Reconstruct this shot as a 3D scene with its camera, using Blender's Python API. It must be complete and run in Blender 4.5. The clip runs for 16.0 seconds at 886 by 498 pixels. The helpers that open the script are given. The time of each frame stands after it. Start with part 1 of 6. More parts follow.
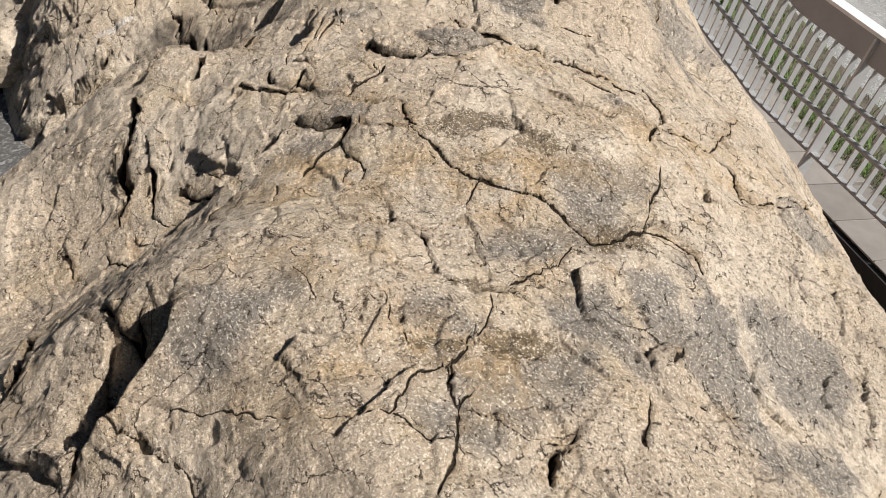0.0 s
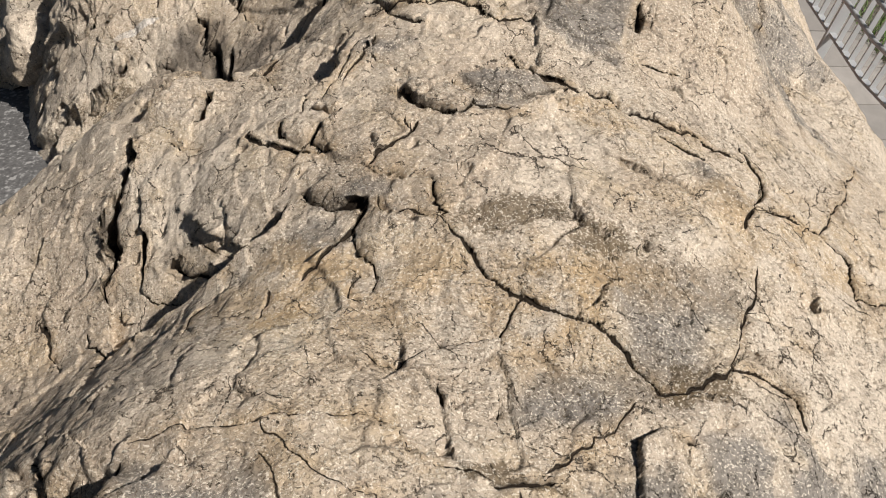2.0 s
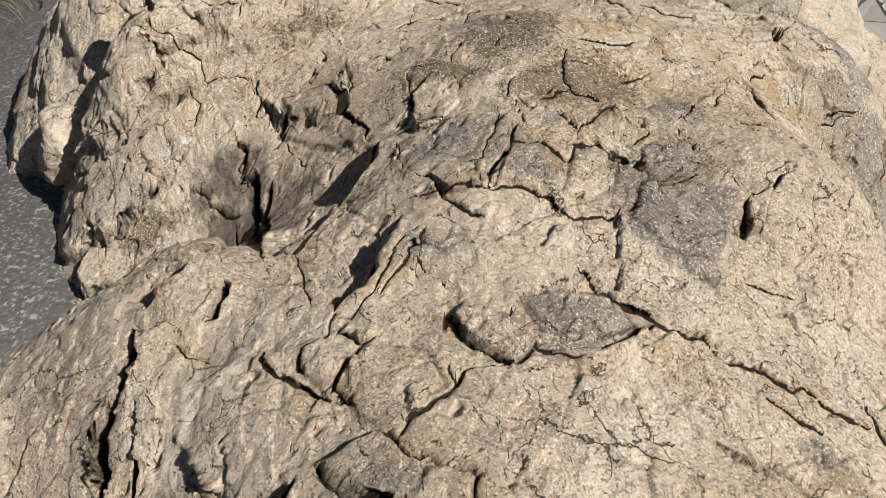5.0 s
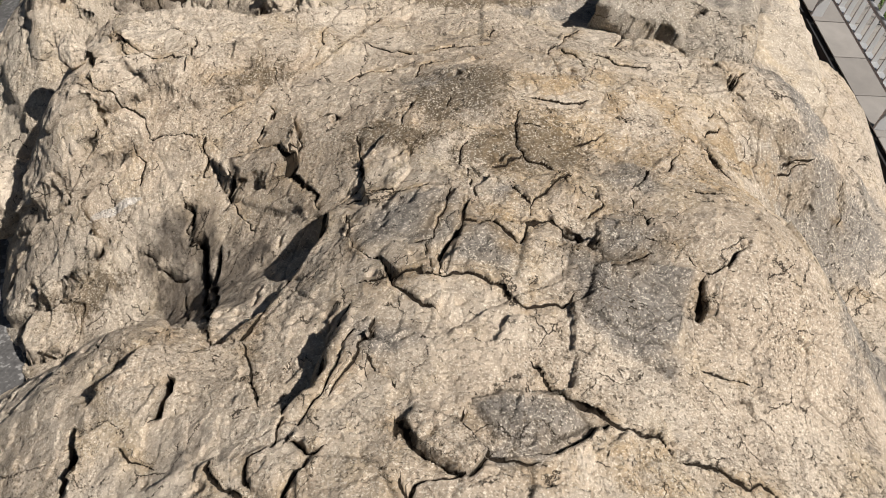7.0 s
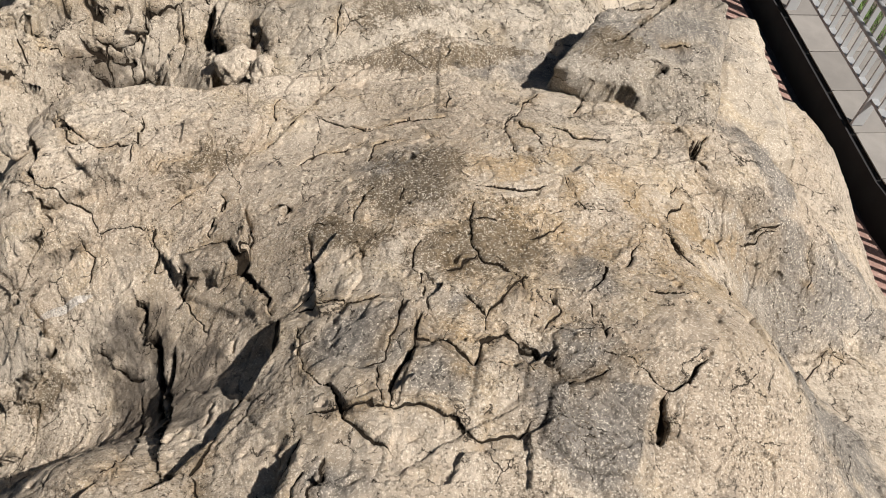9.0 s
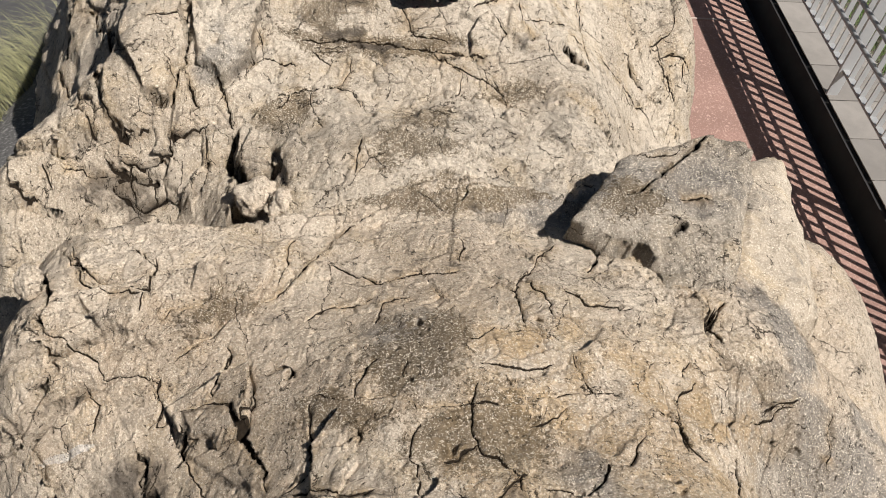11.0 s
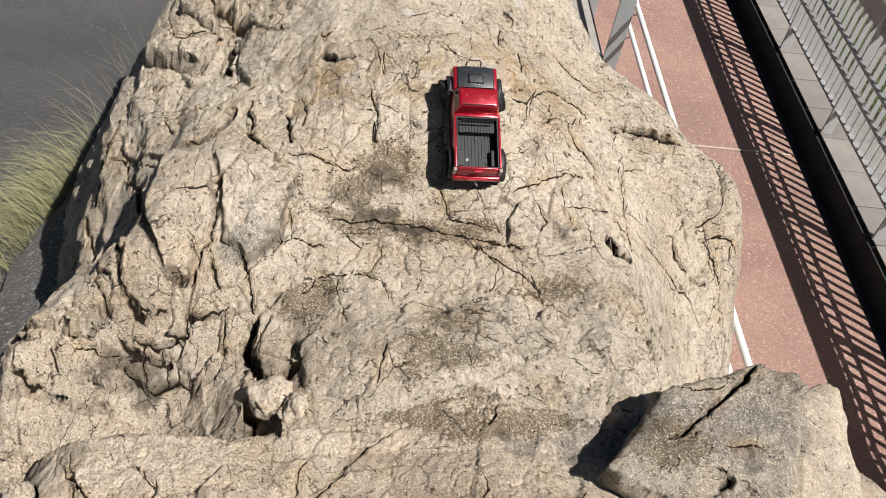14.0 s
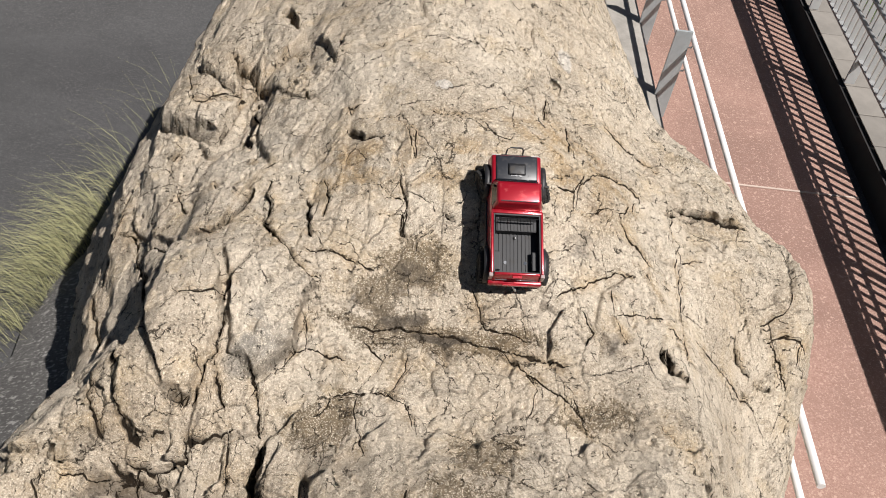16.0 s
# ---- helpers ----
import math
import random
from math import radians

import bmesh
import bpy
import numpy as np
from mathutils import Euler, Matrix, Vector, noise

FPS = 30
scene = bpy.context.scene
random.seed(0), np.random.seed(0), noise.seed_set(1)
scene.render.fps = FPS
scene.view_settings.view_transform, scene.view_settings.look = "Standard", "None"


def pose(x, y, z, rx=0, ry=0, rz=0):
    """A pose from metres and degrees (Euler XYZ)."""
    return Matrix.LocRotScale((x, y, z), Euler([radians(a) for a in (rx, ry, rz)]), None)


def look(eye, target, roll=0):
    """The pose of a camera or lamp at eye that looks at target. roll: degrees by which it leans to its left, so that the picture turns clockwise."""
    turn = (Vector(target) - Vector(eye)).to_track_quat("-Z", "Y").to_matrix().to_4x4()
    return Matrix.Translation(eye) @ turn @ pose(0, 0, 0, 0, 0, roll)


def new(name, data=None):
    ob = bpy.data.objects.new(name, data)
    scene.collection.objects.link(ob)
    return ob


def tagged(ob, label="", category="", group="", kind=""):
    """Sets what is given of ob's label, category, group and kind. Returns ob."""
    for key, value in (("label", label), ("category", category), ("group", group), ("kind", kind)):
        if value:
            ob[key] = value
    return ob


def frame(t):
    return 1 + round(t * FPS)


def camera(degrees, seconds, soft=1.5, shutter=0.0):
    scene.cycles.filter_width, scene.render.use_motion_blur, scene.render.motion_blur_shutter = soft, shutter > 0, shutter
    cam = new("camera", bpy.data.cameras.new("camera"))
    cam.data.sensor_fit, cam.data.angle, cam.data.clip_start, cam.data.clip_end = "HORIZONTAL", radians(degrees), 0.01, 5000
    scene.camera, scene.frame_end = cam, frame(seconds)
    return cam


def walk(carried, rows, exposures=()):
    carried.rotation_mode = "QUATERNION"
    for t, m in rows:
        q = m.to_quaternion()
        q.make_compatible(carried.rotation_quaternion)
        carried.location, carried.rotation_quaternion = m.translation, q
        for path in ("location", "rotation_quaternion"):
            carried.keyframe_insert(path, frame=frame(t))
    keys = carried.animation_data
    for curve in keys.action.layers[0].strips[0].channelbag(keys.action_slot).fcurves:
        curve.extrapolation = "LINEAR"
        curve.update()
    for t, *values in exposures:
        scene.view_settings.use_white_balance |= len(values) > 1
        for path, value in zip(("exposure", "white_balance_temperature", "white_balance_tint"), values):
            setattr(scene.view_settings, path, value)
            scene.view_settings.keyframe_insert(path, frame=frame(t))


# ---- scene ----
cam = camera(52.5, 16.0, soft=0.95)
PATH = [
    (0, (-0.32, 0.216, 1.955), (0.263, 1.505, 0.541), 14.8),
    (0.5, (-0.251, 0.295, 1.929), (0.306, 1.581, 0.503), 14.3),
    (1, (-0.191, 0.384, 1.876), (0.328, 1.66, 0.426), 13.9),
    (1.5, (-0.156, 0.533, 1.866), (0.307, 1.789, 0.38), 13.3),
    (2, (-0.13, 0.673, 1.895), (0.286, 1.901, 0.372), 13.0),
    (2.5, (-0.103, 0.827, 1.903), (0.281, 2.036, 0.356), 12.7),
    (3, (-0.071, 0.988, 1.891), (0.288, 2.195, 0.337), 12.5),
    (3.5, (-0.034, 1.072, 1.882), (0.296, 2.291, 0.331), 12.1),
    (3.7, (-0.026, 1.095, 1.863), (0.293, 2.313, 0.309), 12.0),
    (5.8, (-0.049, 1.266, 1.953), (0.213, 2.528, 0.423), 11.6),
    (6, (-0.044, 1.281, 1.956), (0.224, 2.54, 0.425), 11.8),
    (6.5, (-0.028, 1.329, 1.981), (0.276, 2.571, 0.443), 12.6),
    (7, (-0.007, 1.381, 2.005), (0.334, 2.602, 0.458), 13.0),
    (7.5, (0.012, 1.43, 2.029), (0.375, 2.63, 0.471), 13.1),
    (8, (0.025, 1.487, 2.073), (0.403, 2.674, 0.508), 12.9),
    (8.5, (0.042, 1.546, 2.105), (0.42, 2.725, 0.534), 12.4),
    (9, (0.079, 1.618, 2.127), (0.443, 2.805, 0.559), 11.7),
    (9.5, (0.133, 1.676, 2.156), (0.473, 2.875, 0.592), 10.9),
    (9.7, (0.158, 1.705, 2.184), (0.488, 2.915, 0.626), 10.6),
    (11.8, (0.164, 1.964, 2.337), (0.416, 3.261, 0.835), 10.3),
    (12, (0.169, 1.985, 2.346), (0.412, 3.291, 0.85), 10.2),
    (12.5, (0.184, 2.006, 2.372), (0.411, 3.333, 0.892), 10.3),
    (13, (0.193, 2.06, 2.387), (0.405, 3.405, 0.922), 10.3),
    (13.5, (0.18, 2.161, 2.415), (0.382, 3.53, 0.97), 10.5),
    (14, (0.166, 2.293, 2.444), (0.375, 3.688, 1.026), 10.9),
    (14.5, (0.153, 2.431, 2.457), (0.363, 3.844, 1.057), 11.0),
    (15, (0.16, 2.559, 2.444), (0.349, 3.975, 1.044), 10.5),
    (15.5, (0.172, 2.659, 2.443), (0.33, 4.069, 1.033), 10.0),
    (16, (0.199, 2.78, 2.44), (0.312, 4.178, 1.014), 9.5),
]
walk(cam, [(t, look(eye, target, roll)) for t, eye, target, roll in PATH], exposures=[(0, 0.37)])

# ---- light ----
SUN_AZ, SUN_EL = radians(-38), radians(57)          # azimuth from +x towards +y, elevation
sun_dir = Vector((math.cos(SUN_EL) * math.cos(SUN_AZ), math.cos(SUN_EL) * math.sin(SUN_AZ), math.sin(SUN_EL)))
world = bpy.data.worlds.new("world")
scene.world = world
world.use_nodes = True
wn = world.node_tree.nodes
sky = wn.new("ShaderNodeTexSky")
sky.sky_type, sky.sun_disc = "NISHITA", False
sky.sun_elevation, sky.sun_rotation = SUN_EL, math.pi / 2 - SUN_AZ
world.node_tree.links.new(sky.outputs[0], wn["Background"].inputs[0])
wn["Background"].inputs[1].default_value = 0.023
sun_data = bpy.data.lights.new("sun", "SUN")
sun_data.energy, sun_data.angle, sun_data.color = 5.0, radians(0.53), (1.0, 0.955, 0.922)
sun = new("sun", sun_data)
sun.matrix_world = Matrix.Translation((8, -6, 14)) @ sun_dir.to_track_quat("Z", "Y").to_matrix().to_4x4()


# ---- materials ----
class Nodes:
    """A short way to write node materials."""

    def __init__(self, name, rough=0.8, metal=0.0):
        self.m = bpy.data.materials.new(name)
        self.m.use_nodes = True
        self.t = self.m.node_tree
        self.b = self.t.nodes["Principled BSDF"]
        self.b.inputs["Roughness"].default_value, self.b.inputs["Metallic"].default_value = rough, metal
        self.co = self.t.nodes.new("ShaderNodeTexCoord").outputs["Object"]

    def put(self, socket, value):
        if isinstance(value, (int, float)):
            socket.default_value = value
        elif isinstance(value, tuple):
            socket.default_value = (*value, 1.0) if len(value) == 3 and len(socket.default_value) == 4 else value
        else:
            self.t.links.new(value, socket)

    def noise(self, scale, detail=4.0, rough=0.55, warp=0.0, vec=None):
        n = self.t.nodes.new("ShaderNodeTexNoise")
        for k, v in (("Scale", scale), ("Detail", detail), ("Roughness", rough), ("Distortion", warp)):
            n.inputs[k].default_value = v
        self.put(n.inputs["Vector"], vec or self.co)
        return n.outputs["Fac"]

    def scaled(self, sx, sy, sz, rz=0.0):
        n = self.t.nodes.new("ShaderNodeMapping")
        n.inputs["Scale"].default_value, n.inputs["Rotation"].default_value = (sx, sy, sz), (0, 0, rz)
        self.put(n.inputs["Vector"], self.co)
        return n.outputs[0]

    def voronoi(self, scale, feature="DISTANCE_TO_EDGE", vec=None):
        n = self.t.nodes.new("ShaderNodeTexVoronoi")
        n.feature = feature
        n.inputs["Scale"].default_value = scale
        self.put(n.inputs["Vector"], vec or self.co)
        return n.outputs[0]

    def math(self, op, a, b=0.0, c=0.0):
        n = self.t.nodes.new("ShaderNodeMath")
        n.operation = op
        for s, v in zip(n.inputs, (a, b, c)):
            self.put(s, v)
        return n.outputs[0]

    def span(self, value, lo, hi, a=0.0, b=1.0):
        n = self.t.nodes.new("ShaderNodeMapRange")
        n.interpolation_type = "SMOOTHSTEP"
        for s, v in zip(n.inputs, (value, lo, hi, a, b)):
            self.put(s, v)
        return n.outputs[0]

    def mix(self, f, a, b, blend="MIX"):
        n = self.t.nodes.new("ShaderNodeMix")
        n.data_type, n.blend_type = "RGBA", blend
        self.put(n.inputs[0], f)
        self.put(n.inputs[6], a)
        self.put(n.inputs[7], b)
        return n.outputs[2]

    def attr(self, name):
        n = self.t.nodes.new("ShaderNodeAttribute")
        n.attribute_name = name
        return n.outputs["Fac"]

    def random(self):
        return self.t.nodes.new("ShaderNodeObjectInfo").outputs["Random"]

    def done(self, colour, height=None, strength=0.5, dist=0.005, rough=None):
        self.put(self.b.inputs["Base Color"], colour)
        if rough is not None:
            self.put(self.b.inputs["Roughness"], rough)
        if height is not None:
            n = self.t.nodes.new("ShaderNodeBump")
            n.inputs["Strength"].default_value, n.inputs["Distance"].default_value = strength, dist
            self.put(n.inputs["Height"], height)
            self.t.links.new(n.outputs[0], self.b.inputs["Normal"])
        return self.m


def rock_material(name, pale, tan, grey, broken=0.0, rugged=0.95, pitted=0.85):
    n = Nodes(name, 0.92)
    n.b.inputs["Specular IOR Level"].default_value = 0.18
    broad, mid, fine, grain = n.noise(1.6, 5, 0.6, 0.4), n.noise(9, 6, 0.62, 0.3), n.noise(55, 6, 0.7), n.noise(230, 4, 0.8)
    col = n.mix(n.span(broad, 0.35, 0.65), pale, tan)
    col = n.mix(n.math("MULTIPLY", n.span(n.noise(28, 5, 0.65), 0.42, 0.64), 0.45), col, tuple(v * 0.72 for v in tan))
    # yellowish weathering at the scale of a hand
    col = n.mix(n.math("MULTIPLY", n.span(n.noise(5.5, 5, 0.62, 0.6), 0.50, 0.68), 0.45), col, (0.57, 0.44, 0.27))
    # faint layered streaks that run along the rock
    streak = n.noise(26, 5, 0.65, 0.8, n.scaled(1.0, 0.22, 1.0, 0.55))
    col = n.mix(n.math("MULTIPLY", n.span(streak, 0.52, 0.68), 0.35), col, tuple(v * 0.55 for v in tan))
    # grey weathering skin, broken at its edges
    skin = n.math("ADD", n.math("MULTIPLY", n.attr("grey"), 0.82), n.math("MULTIPLY_ADD", mid, 1.9, -0.98))
    col = n.mix(n.math("MULTIPLY", n.span(skin, 0.12, 0.66), 0.85), col, grey)
    warm = n.math("MULTIPLY", n.attr("ochre"), n.span(mid, 0.38, 0.62))
    col = n.mix(n.math("MULTIPLY", warm, 0.75), col, (0.50, 0.345, 0.175))
    # brown lichen specks
    specks = n.math("ADD", n.math("MULTIPLY", n.attr("lichen"), 0.40), n.math("MULTIPLY_ADD", n.noise(60, 6, 0.75), 1.0, -0.60))
    col = n.mix(n.math("MULTIPLY", n.span(specks, 0.12, 0.22), 0.75), col, (0.125, 0.088, 0.045))
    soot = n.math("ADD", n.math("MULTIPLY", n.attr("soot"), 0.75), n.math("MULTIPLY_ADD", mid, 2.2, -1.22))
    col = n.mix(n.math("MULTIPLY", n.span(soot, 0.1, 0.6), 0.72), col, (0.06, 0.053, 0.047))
    # white droppings and quartz
    col = n.mix(n.span(n.math("MULTIPLY_ADD", fine, 0.8, n.math("SUBTRACT", n.attr("pale"), 0.62)), 0.05, 0.25, 0.0, 0.55), col, (0.74, 0.72, 0.68))
    # mineral grain: brown pits and pale flakes, thicker in some places than in others
    zone = n.span(n.noise(3.1, 5, 0.6, 0.7), 0.38, 0.62, 0.25, 1.0)
    col = n.mix(n.math("MULTIPLY", n.span(fine, 0.53, 0.66), n.math("MULTIPLY", zone, 0.72)), col, tuple(v * 0.40 for v in tan))
    worn = n.math("MULTIPLY_ADD", mid, 0.12, -0.06)
    pit = n.math("ADD", n.noise(150, 4, 0.7, 0.6), worn)
    flake = n.math("SUBTRACT", n.noise(210, 3, 0.7, 0.3), worn)
    col = n.mix(n.math("MULTIPLY", n.span(grain, 0.52, 0.61), n.math("MULTIPLY", zone, 0.62)), col, (0.20, 0.15, 0.10))
    col = n.mix(n.math("MULTIPLY", n.span(flake, 0.55, 0.61), n.span(soot, 0.05, 0.4, 0.70, 0.12)), col, (0.86, 0.77, 0.62))
    col = n.mix(n.math("MULTIPLY", n.span(pit, 0.575, 0.63), n.math("MULTIPLY", zone, pitted)), col, (0.115, 0.085, 0.052))
    # hairlines, only here and there
    wob = n.t.nodes.new("ShaderNodeVectorMath")
    wob.operation = "MULTIPLY_ADD"
    wn3 = n.t.nodes.new("ShaderNodeTexNoise")
    wn3.inputs["Scale"].default_value, wn3.inputs["Detail"].default_value = 9, 6
    n.put(wn3.inputs["Vector"], n.co)
    n.put(wob.inputs[0], wn3.outputs["Color"])
    wob.inputs[1].default_value = (0.10, 0.10, 0.10)
    n.put(wob.inputs[2], n.co)
    # angular fractures, broken off here and there
    bend = n.t.nodes.new("ShaderNodeVectorMath")
    bend.operation = "MULTIPLY_ADD"
    bn = n.t.nodes.new("ShaderNodeTexNoise")
    bn.inputs["Scale"].default_value, bn.inputs["Detail"].default_value, bn.inputs["Roughness"].default_value = 11, 6, 0.7
    n.put(bn.inputs["Vector"], n.co)
    n.put(bend.inputs[0], bn.outputs["Color"])
    bend.inputs[1].default_value = (0.055, 0.055, 0.055)
    n.put(bend.inputs[2], n.scaled(1.0, 0.75, 1.0, 0.5))
    line = None
    for scale, half, lo in ((3.4, 0.0010, 0.47 - broken), (8.5, 0.0009, 0.49 - broken), (17.0, 0.0008, 0.53)):
        edge = n.voronoi(scale, vec=bend.outputs[0])
        wide = n.math("MULTIPLY", n.span(n.noise(2.2 * scale, 3), lo, lo + 0.16), (1.25 + 12 * max(broken, 0)) * half * scale)
        one = n.span(n.math("SUBTRACT", edge, wide), -0.4 * half * scale, 0.3 * half * scale, 1.0, 0.0)
        one = n.math("MULTIPLY", one, n.span(wide, 0.0, 0.4 * half * scale))
        line = one if line is None else n.math("MAXIMUM", line, one)
    for scale, thick, lo in ((6.0, 0.0050, 0.54 - 0.6 * broken), (17.0, 0.010, 0.56)):
        ridge = n.math("ABSOLUTE", n.math("SUBTRACT", n.noise(scale, 5, 0.62, 0.5, wob.outputs[0]), 0.5))
        one = n.math("MULTIPLY", n.span(ridge, 0.0, 0.7 * thick, 1.0, 0.0), n.span(n.noise(1.6 * scale, 2), lo, lo + 0.08))
        line = n.math("MAXIMUM", line, n.math("MULTIPLY", one, 0.8))
    # the long cracks that are modelled: a thin dark line painted along their bottom
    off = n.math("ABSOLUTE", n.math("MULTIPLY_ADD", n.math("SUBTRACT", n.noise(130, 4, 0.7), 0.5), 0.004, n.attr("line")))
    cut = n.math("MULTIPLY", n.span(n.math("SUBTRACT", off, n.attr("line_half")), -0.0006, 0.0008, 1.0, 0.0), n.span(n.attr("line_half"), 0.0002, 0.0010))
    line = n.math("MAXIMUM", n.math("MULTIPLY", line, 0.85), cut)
    # dirt and the shade inside cracks, both put into the colour as near-black
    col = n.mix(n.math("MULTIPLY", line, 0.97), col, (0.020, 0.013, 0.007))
    col = n.mix(n.math("MULTIPLY", n.attr("dirt_shade"), 0.95), col, (0.022, 0.015, 0.009))
    h = n.math("MULTIPLY_ADD", n.span(pit, 0.56, 0.65), -0.25, n.math("MULTIPLY_ADD", grain, 0.30, n.math("MULTIPLY_ADD", fine, n.math("MULTIPLY", zone, 0.55), n.math("MULTIPLY_ADD", line, -0.9, n.math("MULTIPLY_ADD", streak, 0.5, n.math("MULTIPLY", n.noise(22, 6, 0.65), n.math("MULTIPLY", zone, 0.9)))))))
    return n.done(col, h, rugged, 0.017)


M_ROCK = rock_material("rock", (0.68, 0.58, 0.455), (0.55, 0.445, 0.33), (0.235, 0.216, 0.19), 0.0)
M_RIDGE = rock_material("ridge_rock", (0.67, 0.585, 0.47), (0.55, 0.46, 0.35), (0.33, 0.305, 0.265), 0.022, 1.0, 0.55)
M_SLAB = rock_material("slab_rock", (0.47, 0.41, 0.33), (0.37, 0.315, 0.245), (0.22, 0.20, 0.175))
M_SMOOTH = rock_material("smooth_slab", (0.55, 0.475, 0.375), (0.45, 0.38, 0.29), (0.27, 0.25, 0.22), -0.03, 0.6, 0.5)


def plain(name, colour, rough=0.8, metal=0.0, vary=0.3, scale=3.0, fine=90.0, bump=0.3, dist=0.003, per_piece=0.0):
    """A surface with stains at a broad scale, grain at a fine one and a fine relief."""
    n = Nodes(name, rough, metal)
    a, b = n.noise(scale, 6, 0.6, 0.3), n.noise(fine, 4, 0.6)
    dark, light = tuple(c * (1 - vary) for c in colour), tuple(min(1, c * (1 + vary)) for c in colour)
    col = n.mix(n.math("MULTIPLY_ADD", b, 0.5, n.math("MULTIPLY_ADD", a, 1.4, -0.45)), dark, light)
    if per_piece:
        col = n.mix(n.math("MULTIPLY", n.random(), per_piece), col, tuple(c * 0.45 for c in colour))
    return n.done(col, b, bump, dist)


def speckled(name, base, spots, light, scale, rough=0.9):
    """Aggregate in a binder: broad stains, stones at a fine scale."""
    n = Nodes(name, rough)
    col = n.mix(n.span(n.noise(0.9, 6, 0.6, 0.5), 0.3, 0.7), tuple(c * 0.8 for c in base), tuple(c * 1.15 for c in base))
    g = n.voronoi(scale, "F1")
    r = n.noise(scale * 0.7, 3)
    col = n.mix(n.math("MULTIPLY", n.span(r, 0.5, 0.68), 0.7), col, spots)
    col = n.mix(n.math("MULTIPLY", n.span(r, 0.45, 0.34), 0.75), col, light)
    chips = n.noise(scale * 0.3, 2, 0.5)
    col = n.mix(n.math("MULTIPLY", n.span(chips, 0.63, 0.67), 0.85), col, light)
    col = n.mix(n.math("MULTIPLY", n.span(n.noise(scale * 0.16, 4, 0.7), 0.52, 0.66), 0.4), col, spots)
    return n.done(col, g, 0.5, 0.004)


M_PATH = speckled("red_path", (0.30, 0.185, 0.148), (0.24, 0.135, 0.105), (0.46, 0.31, 0.25), 110)
M_ASPHALT = speckled("asphalt", (0.068, 0.067, 0.067), (0.046, 0.046, 0.046), (0.125, 0.122, 0.12), 130)
M_GRAVEL = speckled("gravel", (0.26, 0.26, 0.25), (0.14, 0.14, 0.13), (0.42, 0.42, 0.40), 90)
M_KERB = speckled("rough_kerb", (0.105, 0.10, 0.094), (0.06, 0.057, 0.053), (0.30, 0.29, 0.27), 90)
M_SLABS = plain("paving_slab", (0.25, 0.23, 0.205), 0.9, vary=0.25, scale=5, per_piece=0.5)
# near-black base colour for the drain's bed and wall
M_WALL = plain("black_wall", (0.022, 0.021, 0.021), 0.9, vary=0.5, scale=4)
M_STEEL = plain("grey_painted_steel", (0.44, 0.445, 0.44), 0.45, vary=0.10, scale=6, fine=200, bump=0.05)
M_TUBE = plain("steel_tube", (0.72, 0.72, 0.71), 0.35, metal=0.0, vary=0.08, fine=200, bump=0.03)
# sunlit cap and shaded rails: light and shade put into the steel's colour
M_CAP = plain("sunlit_cap_steel", (0.74, 0.74, 0.73), 0.4, vary=0.08, scale=6, fine=200, bump=0.05)
M_RAIL = plain("shaded_rail_steel", (0.28, 0.285, 0.285), 0.4, vary=0.12, scale=6, fine=200, bump=0.05)
M_GALV = plain("galvanised_plate", (0.40, 0.44, 0.45), 0.5, metal=0.3, vary=0.15, scale=10, fine=160, bump=0.08)
M_CONCRETE = plain("concrete", (0.30, 0.28, 0.25), 0.9, vary=0.4, scale=4)
M_GRASS = plain("grass_blade", (0.34, 0.33, 0.17), 0.7, vary=0.45, scale=8, bump=0)
M_LEAF = plain("green_blade", (0.10, 0.17, 0.035), 0.7, vary=0.5, scale=8, bump=0)
M_SOIL = plain("soil", (0.10, 0.085, 0.065), 0.95, vary=0.5, scale=9)


# ---- building helpers ----
def part(name, bm, mat, parent=None, label=""):
    """Links a bmesh as one mesh object, under a thing or a part if one is given."""
    me = bpy.data.meshes.new(name)
    bm.to_mesh(me)
    bm.free()
    me.materials.append(mat)
    ob = new(name, me)
    ob.parent = parent
    return tagged(ob, label)


def smooth(ob, angle=40):
    ob.data.set_sharp_from_angle(angle=radians(angle))
    return ob


def box(bm, x0, y0, z0, x1, y1, z1, bevel=0.0):
    """Adds an axis-aligned box to a bmesh."""
    vs = [bm.verts.new((x, y, z)) for z in (z0, z1) for y in (y0, y1) for x in (x0, x1)]
    fs = [bm.faces.new([vs[i] for i in f]) for f in ((0, 2, 3, 1), (4, 5, 7, 6), (0, 1, 5, 4), (2, 6, 7, 3), (0, 4, 6, 2), (1, 3, 7, 5))]
    if bevel:
        es = list({e for f in fs for e in f.edges})
        bmesh.ops.bevel(bm, geom=es, offset=bevel, segments=2, affect="EDGES", profile=0.6)
    return bm


def boxed(*args):
    return box(bmesh.new(), *args)


